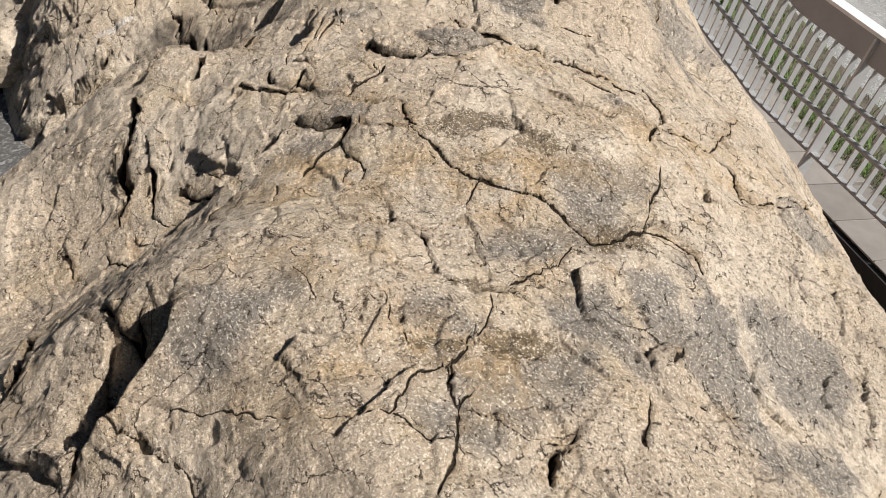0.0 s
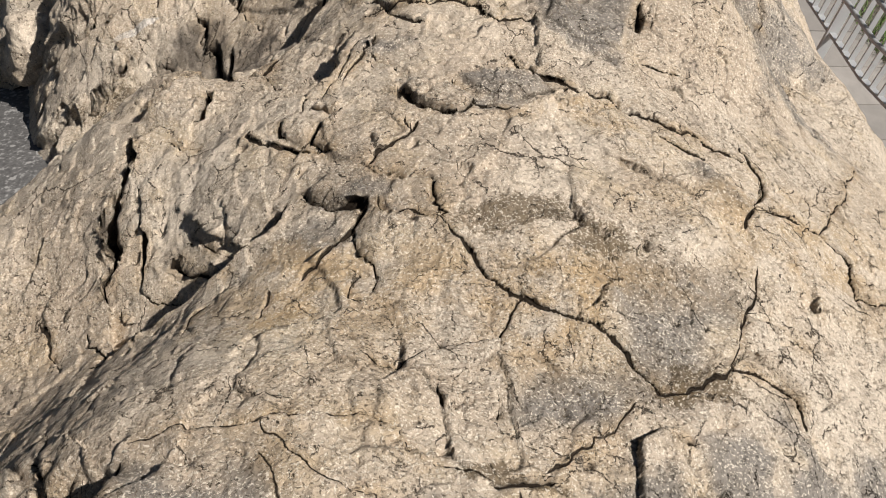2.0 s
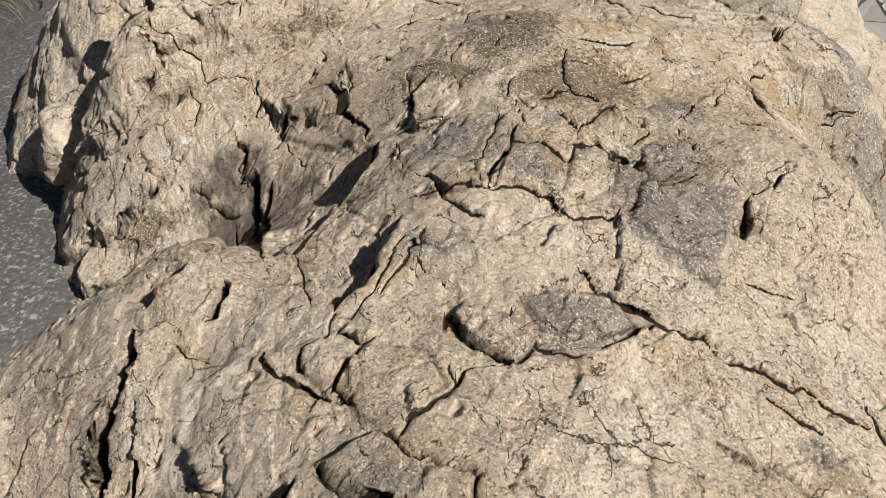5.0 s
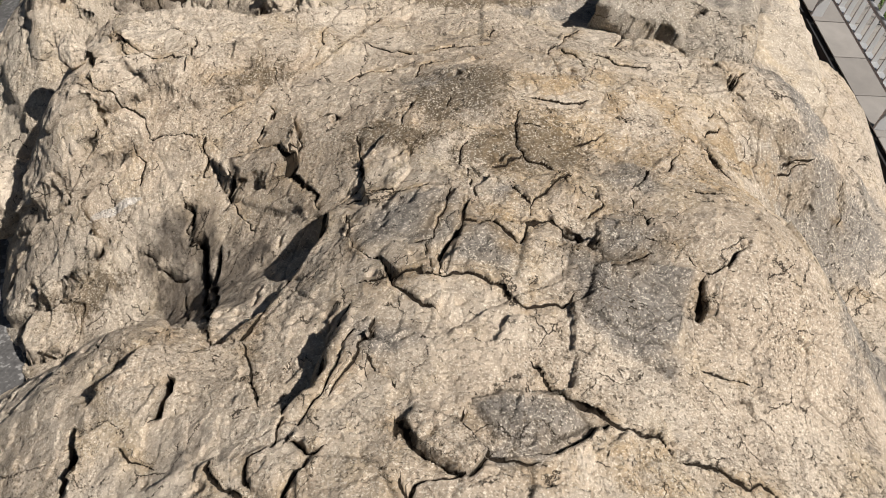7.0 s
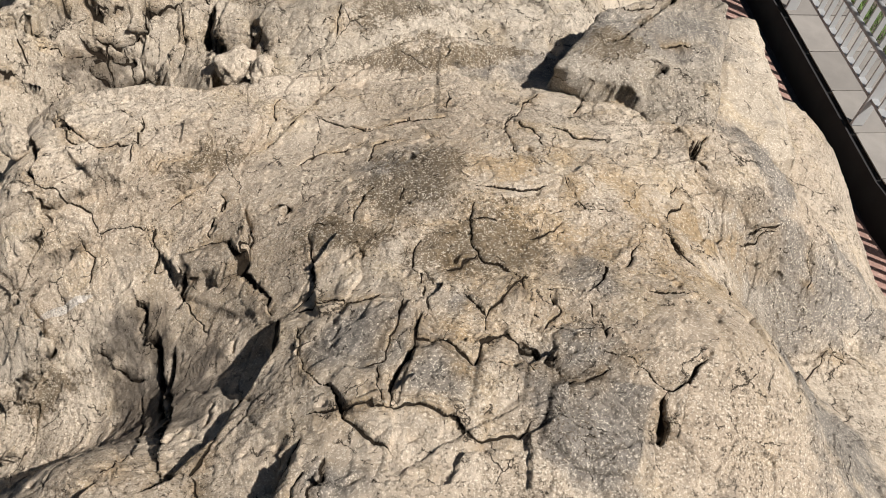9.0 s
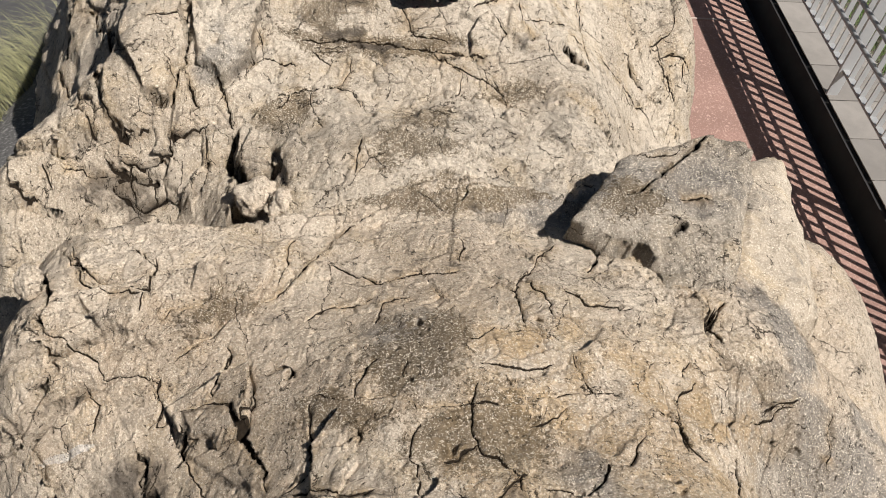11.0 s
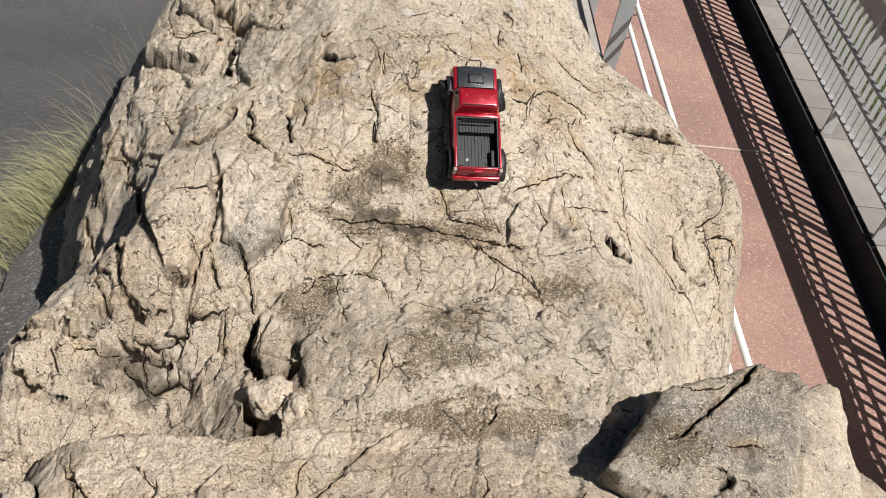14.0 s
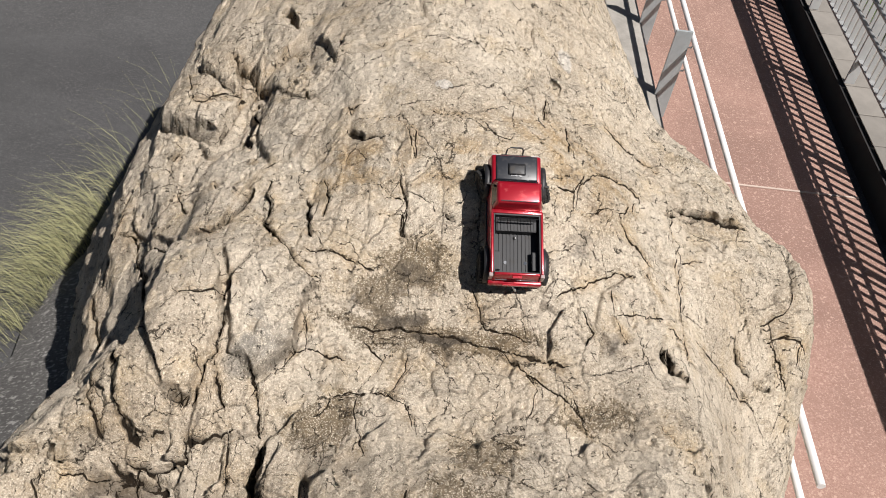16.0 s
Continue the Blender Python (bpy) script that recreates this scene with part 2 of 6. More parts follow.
def tube(points, radius, sides=10, bm=None):
    """A round bar along points."""
    bm = bm or bmesh.new()
    pts = [Vector(p) for p in points]
    rings = []
    for k, p in enumerate(pts):
        d = (pts[min(k + 1, len(pts) - 1)] - pts[max(k - 1, 0)]).normalized()
        a = d.cross(Vector((0, 0, 1)) if abs(d.z) < 0.9 else Vector((1, 0, 0))).normalized()
        b = d.cross(a)
        rings.append([bm.verts.new(p + radius * (math.cos(t) * a + math.sin(t) * b)) for t in [2 * math.pi * i / sides for i in range(sides)]])
    for r, s in zip(rings, rings[1:]):
        for i in range(sides):
            bm.faces.new((r[i], r[(i + 1) % sides], s[(i + 1) % sides], s[i])).smooth = True
    bm.faces.new(list(reversed(rings[0])))
    bm.faces.new(rings[-1])
    bmesh.ops.recalc_face_normals(bm, faces=bm.faces)
    return bm


# rock shape begins
# Heights of the two rock masses along cross-sections: each row is y, then z at the stations in x
FRONT_X = np.array((-0.9, -0.6, -0.35, -0.1, 0.2, 0.6, 1.0, 1.4, 1.8))
FRONT = np.array([
    (-0.4, -0.00, 0.50, 0.74, 0.96, 1.00, 0.92, 0.72, 0.45, 0.15),
    (0.9, 0.25, 0.54, 0.72, 0.90, 0.87, 0.75, 0.58, 0.40, 0.01),
    (1.3, 0.22, 0.48, 0.75, 0.83, 0.80, 0.76, 0.61, 0.44, 0.02),
    (1.7, 0.13, 0.22, 0.41, 0.64, 0.77, 0.76, 0.64, 0.44, 0.02),
    (2.1, 0.12, 0.27, 0.46, 0.59, 0.70, 0.73, 0.63, 0.42, 0.07),
    (2.4, -0.15, 0.18, 0.44, 0.46, 0.66, 0.73, 0.74, 0.30, 0.13),
    (2.7, -0.36, -0.17, 0.01, 0.27, 0.57, 0.64, 0.61, 0.20, 0.15),
    (3.0, -0.44, 0.02, 0.17, 0.32, 0.51, 0.60, 0.57, 0.46, 0.12),
    (3.3, -0.45, 0.26, 0.29, 0.33, 0.39, 0.48, 0.49, 0.42, -0.10),
    (3.6, -0.45, 0.16, 0.28, 0.28, 0.30, 0.36, 0.33, 0.22, -0.15),
])
REAR_X = np.array((-1.1, -0.95, -0.8, -0.5, -0.2, 0.3, 0.8, 1.2, 1.6, 1.85, 2.0))
REAR = np.array([
    (3.5, -0.45, -0.25, -0.11, -0.02, 0.12, 0.20, 0.30, 0.28, -0.40, -0.70, -0.90),
    (3.9, -0.35, -0.08, 0.12, -0.18, 0.05, 0.34, 0.32, 0.25, -0.55, -0.95, -1.30),
    (4.3, -0.45, -0.18, 0.03, 0.22, 0.17, 0.23, 0.25, 0.23, -0.55, -1.00, -1.50),
    (4.7, -1.20, -0.48, -0.22, 0.22, 0.33, 0.30, 0.32, 0.19, -0.24, -0.52, -1.20),
    (5.1, -0.90, -0.33, -0.15, 0.15, 0.28, 0.49, 0.44, 0.21, 0.05, -0.04, -0.60),
    (5.6, -0.52, -0.20, 0.00, 0.10, 0.33, 0.53, 0.36, 0.17, 0.05, -0.30, -0.75),
    (6.4, -0.90, -0.32, -0.08, 0.12, 0.26, 0.52, 0.41, 0.11, -0.47, -0.85, -1.11),
    (8.0, -1.10, -0.55, -0.25, -0.05, 0.12, 0.45, 0.30, -0.20, -0.80, -1.20, -1.40),
])


def spline(knots, values, at):
    """Weights of a smooth curve through knots: values has the knots on axis 0."""
    i = np.clip(np.searchsorted(knots, at) - 1, 0, len(knots) - 2)
    h = (knots[i + 1] - knots[i])
    t = np.clip((at - knots[i]) / h, 0, 1)
    slope = np.gradient(values, knots, axis=0)
    return i, t, h, slope


def loft(xs, rows, x, y, reach=0.0):
    """The smooth height of a lofted mass over the plan, with its flanks falling away outside the stations."""
    ys, zs = rows[:, 0], rows[:, 1:]
    j, t, h, m = spline(ys, zs, y)
    t, h = t[:, None], h[:, None]
    line = (2 * t**3 - 3 * t**2 + 1) * zs[j] + (t**3 - 2 * t**2 + t) * m[j] * h + (3 * t**2 - 2 * t**3) * zs[j + 1] + (t**3 - t**2) * m[j + 1] * h
    i = np.clip(np.searchsorted(xs, x) - 1, 0, len(xs) - 2)
    n = np.arange(len(x))
    g = np.gradient(line, xs, axis=1)
    w = xs[i + 1] - xs[i]
    u = np.clip((x - xs[i]) / w, 0, 1)
    z = (2 * u**3 - 3 * u**2 + 1) * line[n, i] + (u**3 - 2 * u**2 + u) * g[n, i] * w + (3 * u**2 - 2 * u**3) * line[n, i + 1] + (u**3 - u**2) * g[n, i + 1] * w
    out = np.maximum(xs[0] - x, ys[0] - y)
    right = np.clip(x - xs[-1], 0, None)
    return z - np.where(out > 0, 1.2 * out + 9 * out**2, 0) - 0.85 * right - 14 * np.clip(right - reach, 0, None) ** 2


def front_height(x, y):
    z = loft(FRONT_X, FRONT, x, y, 0.5)
    edge = 3.66 + 0.04 * np.sin(4 * x) + 0.25 * np.clip(x - 0.75, 0, 0.4) + 0.10 * np.exp(-((x - 0.62) / 0.25) ** 2)
    out = np.clip(y - edge, 0, None)
    return z - 6 * out - 30 * out**2


def rear_height(x, y):
    return loft(REAR_X, REAR, x, y)


def base_height(x, y):
    return np.maximum(front_height(x, y), rear_height(x, y))


def lattice_random(ix, iy, seed):
    """A repeatable random number from 0 to 1 for each lattice cell."""
    h = (ix.astype(np.int64) * 374761393 + iy.astype(np.int64) * 668265263 + seed * 974634777) & 0x7FFFFFFF
    h = ((h ^ (h >> 13)) * 1274126177) & 0x7FFFFFFF
    return ((h ^ (h >> 16)) & 0xFFFF) / 65535.0


def value_noise(x, y, seed):
    ix, iy = np.floor(x), np.floor(y)
    u, v = x - ix, y - iy
    u, v = u * u * (3 - 2 * u), v * v * (3 - 2 * v)
    a, b = lattice_random(ix, iy, seed), lattice_random(ix + 1, iy, seed)
    c, d = lattice_random(ix, iy + 1, seed), lattice_random(ix + 1, iy + 1, seed)
    return (a * (1 - u) + b * u) * (1 - v) + (c * (1 - u) + d * u) * v - 0.5


def fbm(x, y, scale, octaves, seed, gain=0.5):
    total, amp = np.zeros_like(x), 1.0
    for k in range(octaves):
        a = 0.6 * k
        xr, yr = x * math.cos(a) - y * math.sin(a), x * math.sin(a) + y * math.cos(a)
        total += amp * value_noise(xr * scale + 17.3 * k, yr * scale - 9.1 * k, seed + k)
        scale, amp = scale * 2.03, amp * gain
    return total


def cells(x, y, scale, seed):
    """Irregular cells: the distance to the nearest border (in metres), a random number and the offset from the cell's middle."""
    gx, gy = x * scale, y * scale
    ix, iy = np.floor(gx), np.floor(gy)
    f1, f2 = np.full(x.shape, 9.0), np.full(x.shape, 9.0)
    rid, ox, oy = np.zeros_like(x), np.zeros_like(x), np.zeros_like(x)
    for dx in (-1, 0, 1):
        for dy in (-1, 0, 1):
            cx, cy = ix + dx, iy + dy
            px = cx + 0.1 + 0.8 * lattice_random(cx, cy, seed)
            py = cy + 0.1 + 0.8 * lattice_random(cx, cy, seed + 7)
            d = np.hypot(gx - px, gy - py)
            near = d < f1
            f2 = np.where(near, f1, np.minimum(f2, d))
            rid = np.where(near, lattice_random(cx, cy, seed + 13), rid)
            ox, oy = np.where(near, gx - px, ox), np.where(near, gy - py, oy)
            f1 = np.where(near, d, f1)
    return (f2 - f1) / scale * 0.6, rid, ox / scale, oy / scale
# rock shape ends


# ---- the rock: cracks, ledges and stains ----
CRACKS, SLAB_CRACKS, PATCHES, LUMPS, BLOCKS = [], [], [], [], []


def crack(width, depth, ledge, *points, lines=CRACKS):
    """A crack along points of the plan. With a ledge, the ground on its right-hand side stands lower."""
    lines.append((width, depth, ledge, np.array(points)))


def patch(kind, x, y, rx, ry):
    """A stained or weathered patch."""
    PATCHES.append((kind, x, y, rx, ry))


def lump(x, y, rx, ry, high, turn):
    """A block that stands proud of the rock round it."""
    LUMPS.append((x, y, rx, ry, high, radians(turn)))


def block(high, grey, *points):
    """A joint-bounded block or flake with its own outline, standing proud of the rock round it, with its share of grey weathering."""
    BLOCKS.append((high, grey, np.array(points)))


def inside_by(x, y, poly):
    """How deep points of the plan lie inside an outline, in metres; negative outside it."""
    best, inside = np.full(x.shape, 9.0), np.zeros(x.shape, bool)
    for a, b in zip(poly, np.roll(poly, -1, 0)):
        d = b - a
        t = np.clip(((x - a[0]) * d[0] + (y - a[1]) * d[1]) / (d @ d), 0, 1)
        best = np.minimum(best, np.hypot(x - a[0] - t * d[0], y - a[1] - t * d[1]))
        if a[1] != b[1]:
            inside ^= ((a[1] > y) != (b[1] > y)) & (x < (b[0] - a[0]) * (y - a[1]) / (b[1] - a[1]) + a[0])
    return np.where(inside, best, -best)


lump(-0.71, 4.16, 0.12, 0.08, 0.05, 22)
lump(-0.72, 3.91, 0.14, 0.06, 0.05, 25)
lump(0.11, 3.95, 0.07, 0.09, 0.02, 2)
lump(1.01, 4.67, 0.11, 0.14, 0.02, -17)
lump(0.81, 4.54, 0.08, 0.11, 0.015, -14)
lump(0.93, 5.15, 0.11, 0.14, 0.012, -15)
lump(-0.48, 6.04, 0.18, 0.20, 0.05, 12)
lump(0.00, 5.97, 0.19, 0.21, 0.03, 4)
lump(-0.69, 5.88, 0.15, 0.26, 0.05, 16)
lump(-0.55, 3.17, 0.24, 0.10, 0.04, 18)
lump(-0.09, 2.99, 0.09, 0.09, 0.04, 4)
lump(-0.42, 3.29, 0.18, 0.09, 0.03, 13)
lump(-0.63, 2.79, 0.07, 0.07, 0.05, 25)
lump(0.19, 2.73, 0.05, 0.11, 0.015, -8)
lump(-0.61, 3.15, 0.12, 0.08, 0.05, 16)
lump(-0.64, 2.94, 0.13, 0.10, 0.05, 7)
lump(-0.53, 1.21, 0.09, 0.16, 0.03, 12)
lump(-0.27, 3.32, 0.17, 0.11, 0.02, 11)
lump(-0.08, 3.44, 0.10, 0.10, 0.015, 5)
crack(0.004, 0.012, 0, (-0.331, 1.005), (-0.275, 0.981), (-0.214, 0.946), (-0.179, 0.914), (-0.135, 0.896), (-0.090, 0.889), (-0.040, 0.861), (-0.005, 0.836), (0.028, 0.809))
crack(0.007, 0.03, 0, (-0.430, 1.036), (-0.382, 0.984), (-0.334, 0.937), (-0.316, 0.902), (-0.288, 0.843))
crack(0.006, 0.02, 0, (0.086, 0.891), (0.061, 0.859), (0.048, 0.816), (0.023, 0.773), (-0.000, 0.731))
crack(0.004, 0.012, 0, (-0.039, 0.865), (-0.023, 0.903), (0.020, 0.941), (0.068, 0.952), (0.064, 0.907), (0.061, 0.859))
crack(0.007, 0.02, 0, (0.087, 0.861), (0.125, 0.840), (0.161, 0.815), (0.218, 0.818), (0.241, 0.832))
crack(0.011, 0.04, 0, (0.216, 0.802), (0.189, 0.779), (0.171, 0.731))
crack(0.004, 0.014, 0, (-0.294, 1.258), (-0.230, 1.255), (-0.167, 1.250), (-0.135, 1.248), (-0.083, 1.252), (-0.044, 1.254), (0.013, 1.245), (0.053, 1.225), (0.056, 1.194), (0.076, 1.172), (0.132, 1.154), (0.169, 1.137))
crack(0.003, 0.01, 0, (-0.135, 1.248), (-0.091, 1.196), (-0.036, 1.146), (0.007, 1.124), (0.004, 1.067), (0.018, 1.030), (0.018, 1.007))
crack(0.005, 0.016, 0, (0.195, 1.119), (0.185, 1.080), (0.162, 1.047), (0.130, 1.026), (0.116, 0.992), (0.079, 0.962), (0.060, 0.908))
crack(0.018, 0.012, 0, (0.167, 1.133), (0.244, 1.140))
crack(0.004, 0.012, 0, (0.237, 1.153), (0.307, 1.190), (0.378, 1.222), (0.422, 1.266))
crack(0.004, 0.012, 0, (0.275, 1.472), (0.248, 1.408), (0.196, 1.380), (0.125, 1.367), (0.064, 1.339), (0.018, 1.369))
crack(0.006, 0.018, 0, (0.173, 1.654), (0.206, 1.592), (0.237, 1.528), (0.275, 1.472), (0.310, 1.445), (0.364, 1.417), (0.416, 1.384), (0.435, 1.330), (0.471, 1.288), (0.540, 1.292), (0.608, 1.332), (0.662, 1.416), (0.714, 1.478), (0.753, 1.542))
crack(0.006, 0.02, 0, (0.608, 1.332), (0.685, 1.326), (0.724, 1.289), (0.718, 1.238))
crack(0.006, 0.02, 0, (0.683, 1.445), (0.724, 1.435), (0.764, 1.424), (0.811, 1.378))
crack(0.008, 0.025, 0, (0.830, 1.837), (0.889, 1.806), (0.825, 1.710), (0.768, 1.644))
crack(0.006, 0.02, 0, (0.825, 1.710), (0.920, 1.715), (1.002, 1.700), (1.191, 1.888), (1.467, 2.183))
crack(0.006, 0.02, 0, (1.002, 1.700), (1.041, 1.646), (1.019, 1.552), (1.146, 1.568), (1.224, 1.583))
crack(0.013, 0.03, 0, (0.449, 1.211), (0.487, 1.195))
crack(0.009, 0.02, 0, (0.208, 1.287), (0.193, 1.247))
crack(0.009, 0.02, 0, (0.125, 1.304), (0.122, 1.265))
crack(0.006, 0.02, 0, (0.542, 1.018), (0.505, 0.974), (0.501, 0.912), (0.541, 0.889), (0.618, 0.889))
crack(0.004, 0.012, 0, (0.404, 0.895), (0.367, 0.829), (0.354, 0.797))
crack(0.004, 0.012, 0, (-0.128, 1.197), (-0.109, 1.171), (-0.103, 1.119))
crack(0.008, 0.02, 0, (0.408, 2.152), (0.434, 2.100), (0.467, 2.061), (0.500, 2.029), (0.546, 2.011), (0.594, 1.991), (0.649, 1.960), (0.705, 1.930), (0.756, 1.919), (0.823, 1.878), (0.881, 1.872))
crack(0.011, 0.03, 0.02, (0.508, 2.017), (0.443, 1.996), (0.390, 1.975))
crack(0.003, 0.01, 0, (0.715, 2.136), (0.802, 2.117))
crack(0.005, 0.015, 0, (0.300, 1.969), (0.342, 1.970), (0.383, 1.963))
crack(0.006, 0.02, 0, (0.886, 1.916), (0.899, 1.853), (0.894, 1.798), (0.838, 1.727), (0.893, 1.705), (0.922, 1.690))
crack(0.006, 0.02, 0, (0.675, 1.904), (0.726, 1.864), (0.761, 1.840))
crack(0.009, 0.03, 0, (1.220, 3.189), (1.138, 3.085), (1.117, 3.032), (1.151, 3.009))
crack(0.004, 0.012, 0, (1.210, 2.865), (1.352, 2.920))
crack(0.009, 0.03, 0, (0.672, 3.196), (0.665, 3.087))
crack(0.006, 0.02, 0, (0.977, 2.857), (1.007, 2.810), (1.020, 2.744))
crack(0.013, 0.04, 0, (1.129, 2.756), (1.100, 2.670), (1.139, 2.626))
crack(0.05, 0.2, 0, (-0.104, 3.634), (-0.076, 3.850), (0.013, 3.658))
crack(0.008, 0.014, 0, (0.124, 4.539), (0.280, 4.552), (0.417, 4.533), (0.574, 4.500), (0.690, 4.466), (0.768, 4.440))
crack(0.004, 0.012, 0, (0.085, 4.319), (0.214, 4.331), (0.310, 4.259))
crack(0.014, 0.04, 0, (1.112, 4.587), (1.113, 4.501), (1.172, 4.485))
crack(0.008, 0.03, 0, (0.721, 5.582), (0.714, 5.482))
crack(0.007, 0.025, 0, (0.808, 5.522), (0.798, 5.299))
crack(0.008, 0.025, 0.03, (0.244, 5.135), (0.238, 5.248), (0.148, 5.325), (0.016, 5.364))
crack(0.005, 0.015, 0, (0.800, 5.018), (0.818, 5.119), (0.905, 5.240), (1.058, 5.368), (1.101, 5.284), (0.990, 5.087), (0.859, 5.030))
crack(0.009, 0.03, 0, (1.625, 4.941), (1.763, 4.951), (1.766, 4.890))
crack(0.005, 0.015, 0, (0.474, 4.694), (0.515, 4.571), (0.652, 4.535))
crack(0.004, 0.012, 0, (0.133, 4.929), (0.216, 4.928), (0.223, 4.832))
crack(0.004, 0.012, 0, (0.766, 4.395), (0.815, 4.257), (0.877, 4.155))
crack(0.04, 0.12, 0, (-0.408, 6.436), (-0.312, 6.221))
crack(0.008, 0.03, 0, (0.180, 4.915), (0.229, 4.979), (0.202, 5.058))
crack(0.007, 0.02, 0, (0.797, 5.520), (0.811, 5.413), (0.898, 5.353))
crack(0.006, 0.02, 0, (0.704, 5.559), (0.714, 5.512))
crack(0.012, 0.04, 0, (1.213, 5.293), (1.372, 5.348))
crack(0.014, 0.05, 0, (1.096, 4.599), (1.098, 4.532), (1.135, 4.492), (1.171, 4.484))
crack(0.006, 0.02, 0, (1.641, 4.964), (1.669, 4.940), (1.734, 4.939), (1.803, 4.931))
crack(0.004, 0.012, 0, (1.592, 4.971), (1.696, 5.027), (1.719, 5.079))
crack(0.014, 0.03, 0.03, (1.482, 4.886), (1.498, 4.817), (1.561, 4.809))
crack(0.024, 0.07, 0, (1.590, 4.795), (1.659, 4.800))
crack(0.018, 0.05, 0, (1.803, 4.872), (1.867, 4.893))
crack(0.01, 0.03, 0, (1.755, 4.726), (1.796, 4.674))
crack(0.005, 0.015, 0, (1.239, 5.023), (1.220, 4.823))
crack(0.006, 0.02, 0, (1.074, 4.901), (1.131, 4.800))
crack(0.005, 0.015, 0, (0.946, 4.667), (1.031, 4.685), (1.155, 4.713), (1.191, 4.678))
crack(0.005, 0.015, 0, (1.245, 5.056), (1.353, 5.108))
crack(0.005, 0.015, 0, (1.029, 4.253), (1.076, 4.195), (1.154, 4.213))
crack(0.006, 0.02, 0, (0.924, 2.821), (0.959, 2.793), (0.957, 2.717))
crack(0.005, 0.015, 0, (1.129, 2.756), (1.068, 2.628), (1.079, 2.561))
crack(0.004, 0.012, 0, (1.260, 2.900), (1.372, 2.938))
crack(0.005, 0.015, 0, (0.940, 3.420), (0.887, 3.309), (0.944, 3.289), (1.040, 3.327))
crack(0.005, 0.015, 0, (1.082, 3.288), (1.173, 3.178), (1.122, 3.067), (1.132, 3.028))
crack(0.004, 0.012, 0, (1.506, 2.941), (1.482, 2.832))
crack(0.005, 0.015, 0, (1.416, 2.599), (1.548, 2.704), (1.592, 2.673))
crack(0.012, 0.02, 0.13, (-0.067, 1.790), (-0.103, 1.741), (-0.156, 1.713), (-0.219, 1.673), (-0.277, 1.673), (-0.332, 1.670), (-0.382, 1.644), (-0.424, 1.644))
crack(0.04, 0.15, 0, (-0.403, 2.066), (-0.420, 2.031), (-0.419, 1.982), (-0.408, 1.936), (-0.413, 1.902))
crack(0.016, 0.08, 0, (-0.400, 2.187), (-0.392, 2.129), (-0.398, 2.068))
crack(0.014, 0.06, 0, (-0.413, 1.902), (-0.426, 1.865), (-0.437, 1.822))
crack(0.009, 0.03, 0, (-0.366, 2.041), (-0.354, 1.971), (-0.347, 1.906), (-0.346, 1.832), (-0.329, 1.797))
crack(0.013, 0.035, 0, (-0.038, 1.801), (-0.005, 1.778), (0.019, 1.739), (0.052, 1.713), (0.071, 1.721))
crack(0.006, 0.02, 0, (0.068, 1.715), (0.049, 1.683), (0.014, 1.648), (-0.028, 1.607), (-0.053, 1.571))
crack(0.013, 0.035, 0.012, (0.065, 1.838), (0.090, 1.817), (0.109, 1.791), (0.143, 1.777), (0.178, 1.755), (0.191, 1.753))
crack(0.008, 0.025, 0, (0.091, 1.823), (0.107, 1.856), (0.163, 1.914), (0.159, 1.953))
crack(0.007, 0.02, 0, (0.163, 1.914), (0.181, 1.940), (0.237, 1.938), (0.266, 1.936), (0.309, 1.985))
crack(0.008, 0.025, 0, (0.168, 2.033), (0.166, 2.058), (0.178, 2.032), (0.206, 1.986), (0.240, 1.955), (0.266, 1.936))
crack(0.005, 0.015, 0, (0.309, 1.985), (0.289, 2.016), (0.268, 2.038), (0.275, 2.059))
crack(0.005, 0.015, 0, (0.095, 1.726), (0.100, 1.695), (0.122, 1.673), (0.165, 1.659), (0.190, 1.658))
crack(0.007, 0.022, 0, (0.070, 1.709), (0.049, 1.683), (0.039, 1.652), (0.044, 1.607), (0.061, 1.574), (0.064, 1.533), (0.064, 1.506))
crack(0.006, 0.02, 0, (0.191, 1.753), (0.180, 1.719), (0.178, 1.693), (0.190, 1.658))
crack(0.01, 0.02, 0.07, (0.107, 2.343), (0.084, 2.270), (0.050, 2.197), (0.015, 2.134), (-0.010, 2.109))
crack(0.006, 0.02, 0, (0.119, 2.265), (0.081, 2.189), (0.045, 2.124), (0.017, 2.076))
crack(0.005, 0.015, 0, (0.156, 2.261), (0.119, 2.205), (0.066, 2.129))
crack(0.014, 0.035, 0, (-0.004, 2.060), (0.025, 2.029), (0.056, 2.027))
crack(0.007, 0.02, 0, (-0.001, 2.124), (-0.024, 2.053), (-0.065, 2.031), (-0.070, 2.003), (-0.055, 1.971))
crack(0.006, 0.02, 0, (-0.134, 2.048), (-0.135, 2.031), (-0.105, 1.992), (-0.075, 1.958), (-0.023, 1.918), (0.008, 1.911))
crack(0.009, 0.03, 0, (0.036, 2.012), (0.008, 1.978), (-0.006, 1.949), (0.010, 1.912), (0.041, 1.881))
crack(0.012, 0.02, 0.13, (0.076, 2.709), (0.061, 2.616), (0.032, 2.552), (-0.003, 2.518))
crack(0.01, 0.02, 0.05, (-0.003, 2.518), (-0.055, 2.437), (-0.110, 2.376), (-0.178, 2.321))
crack(0.014, 0.05, 0.03, (-0.263, 2.957), (-0.253, 2.902), (-0.216, 2.841), (-0.207, 2.730), (-0.161, 2.334))
crack(0.009, 0.03, 0, (-0.368, 2.890), (-0.304, 2.831))
crack(0.007, 0.02, 0, (-0.162, 2.970), (-0.155, 2.925), (-0.102, 2.833), (-0.087, 2.795))
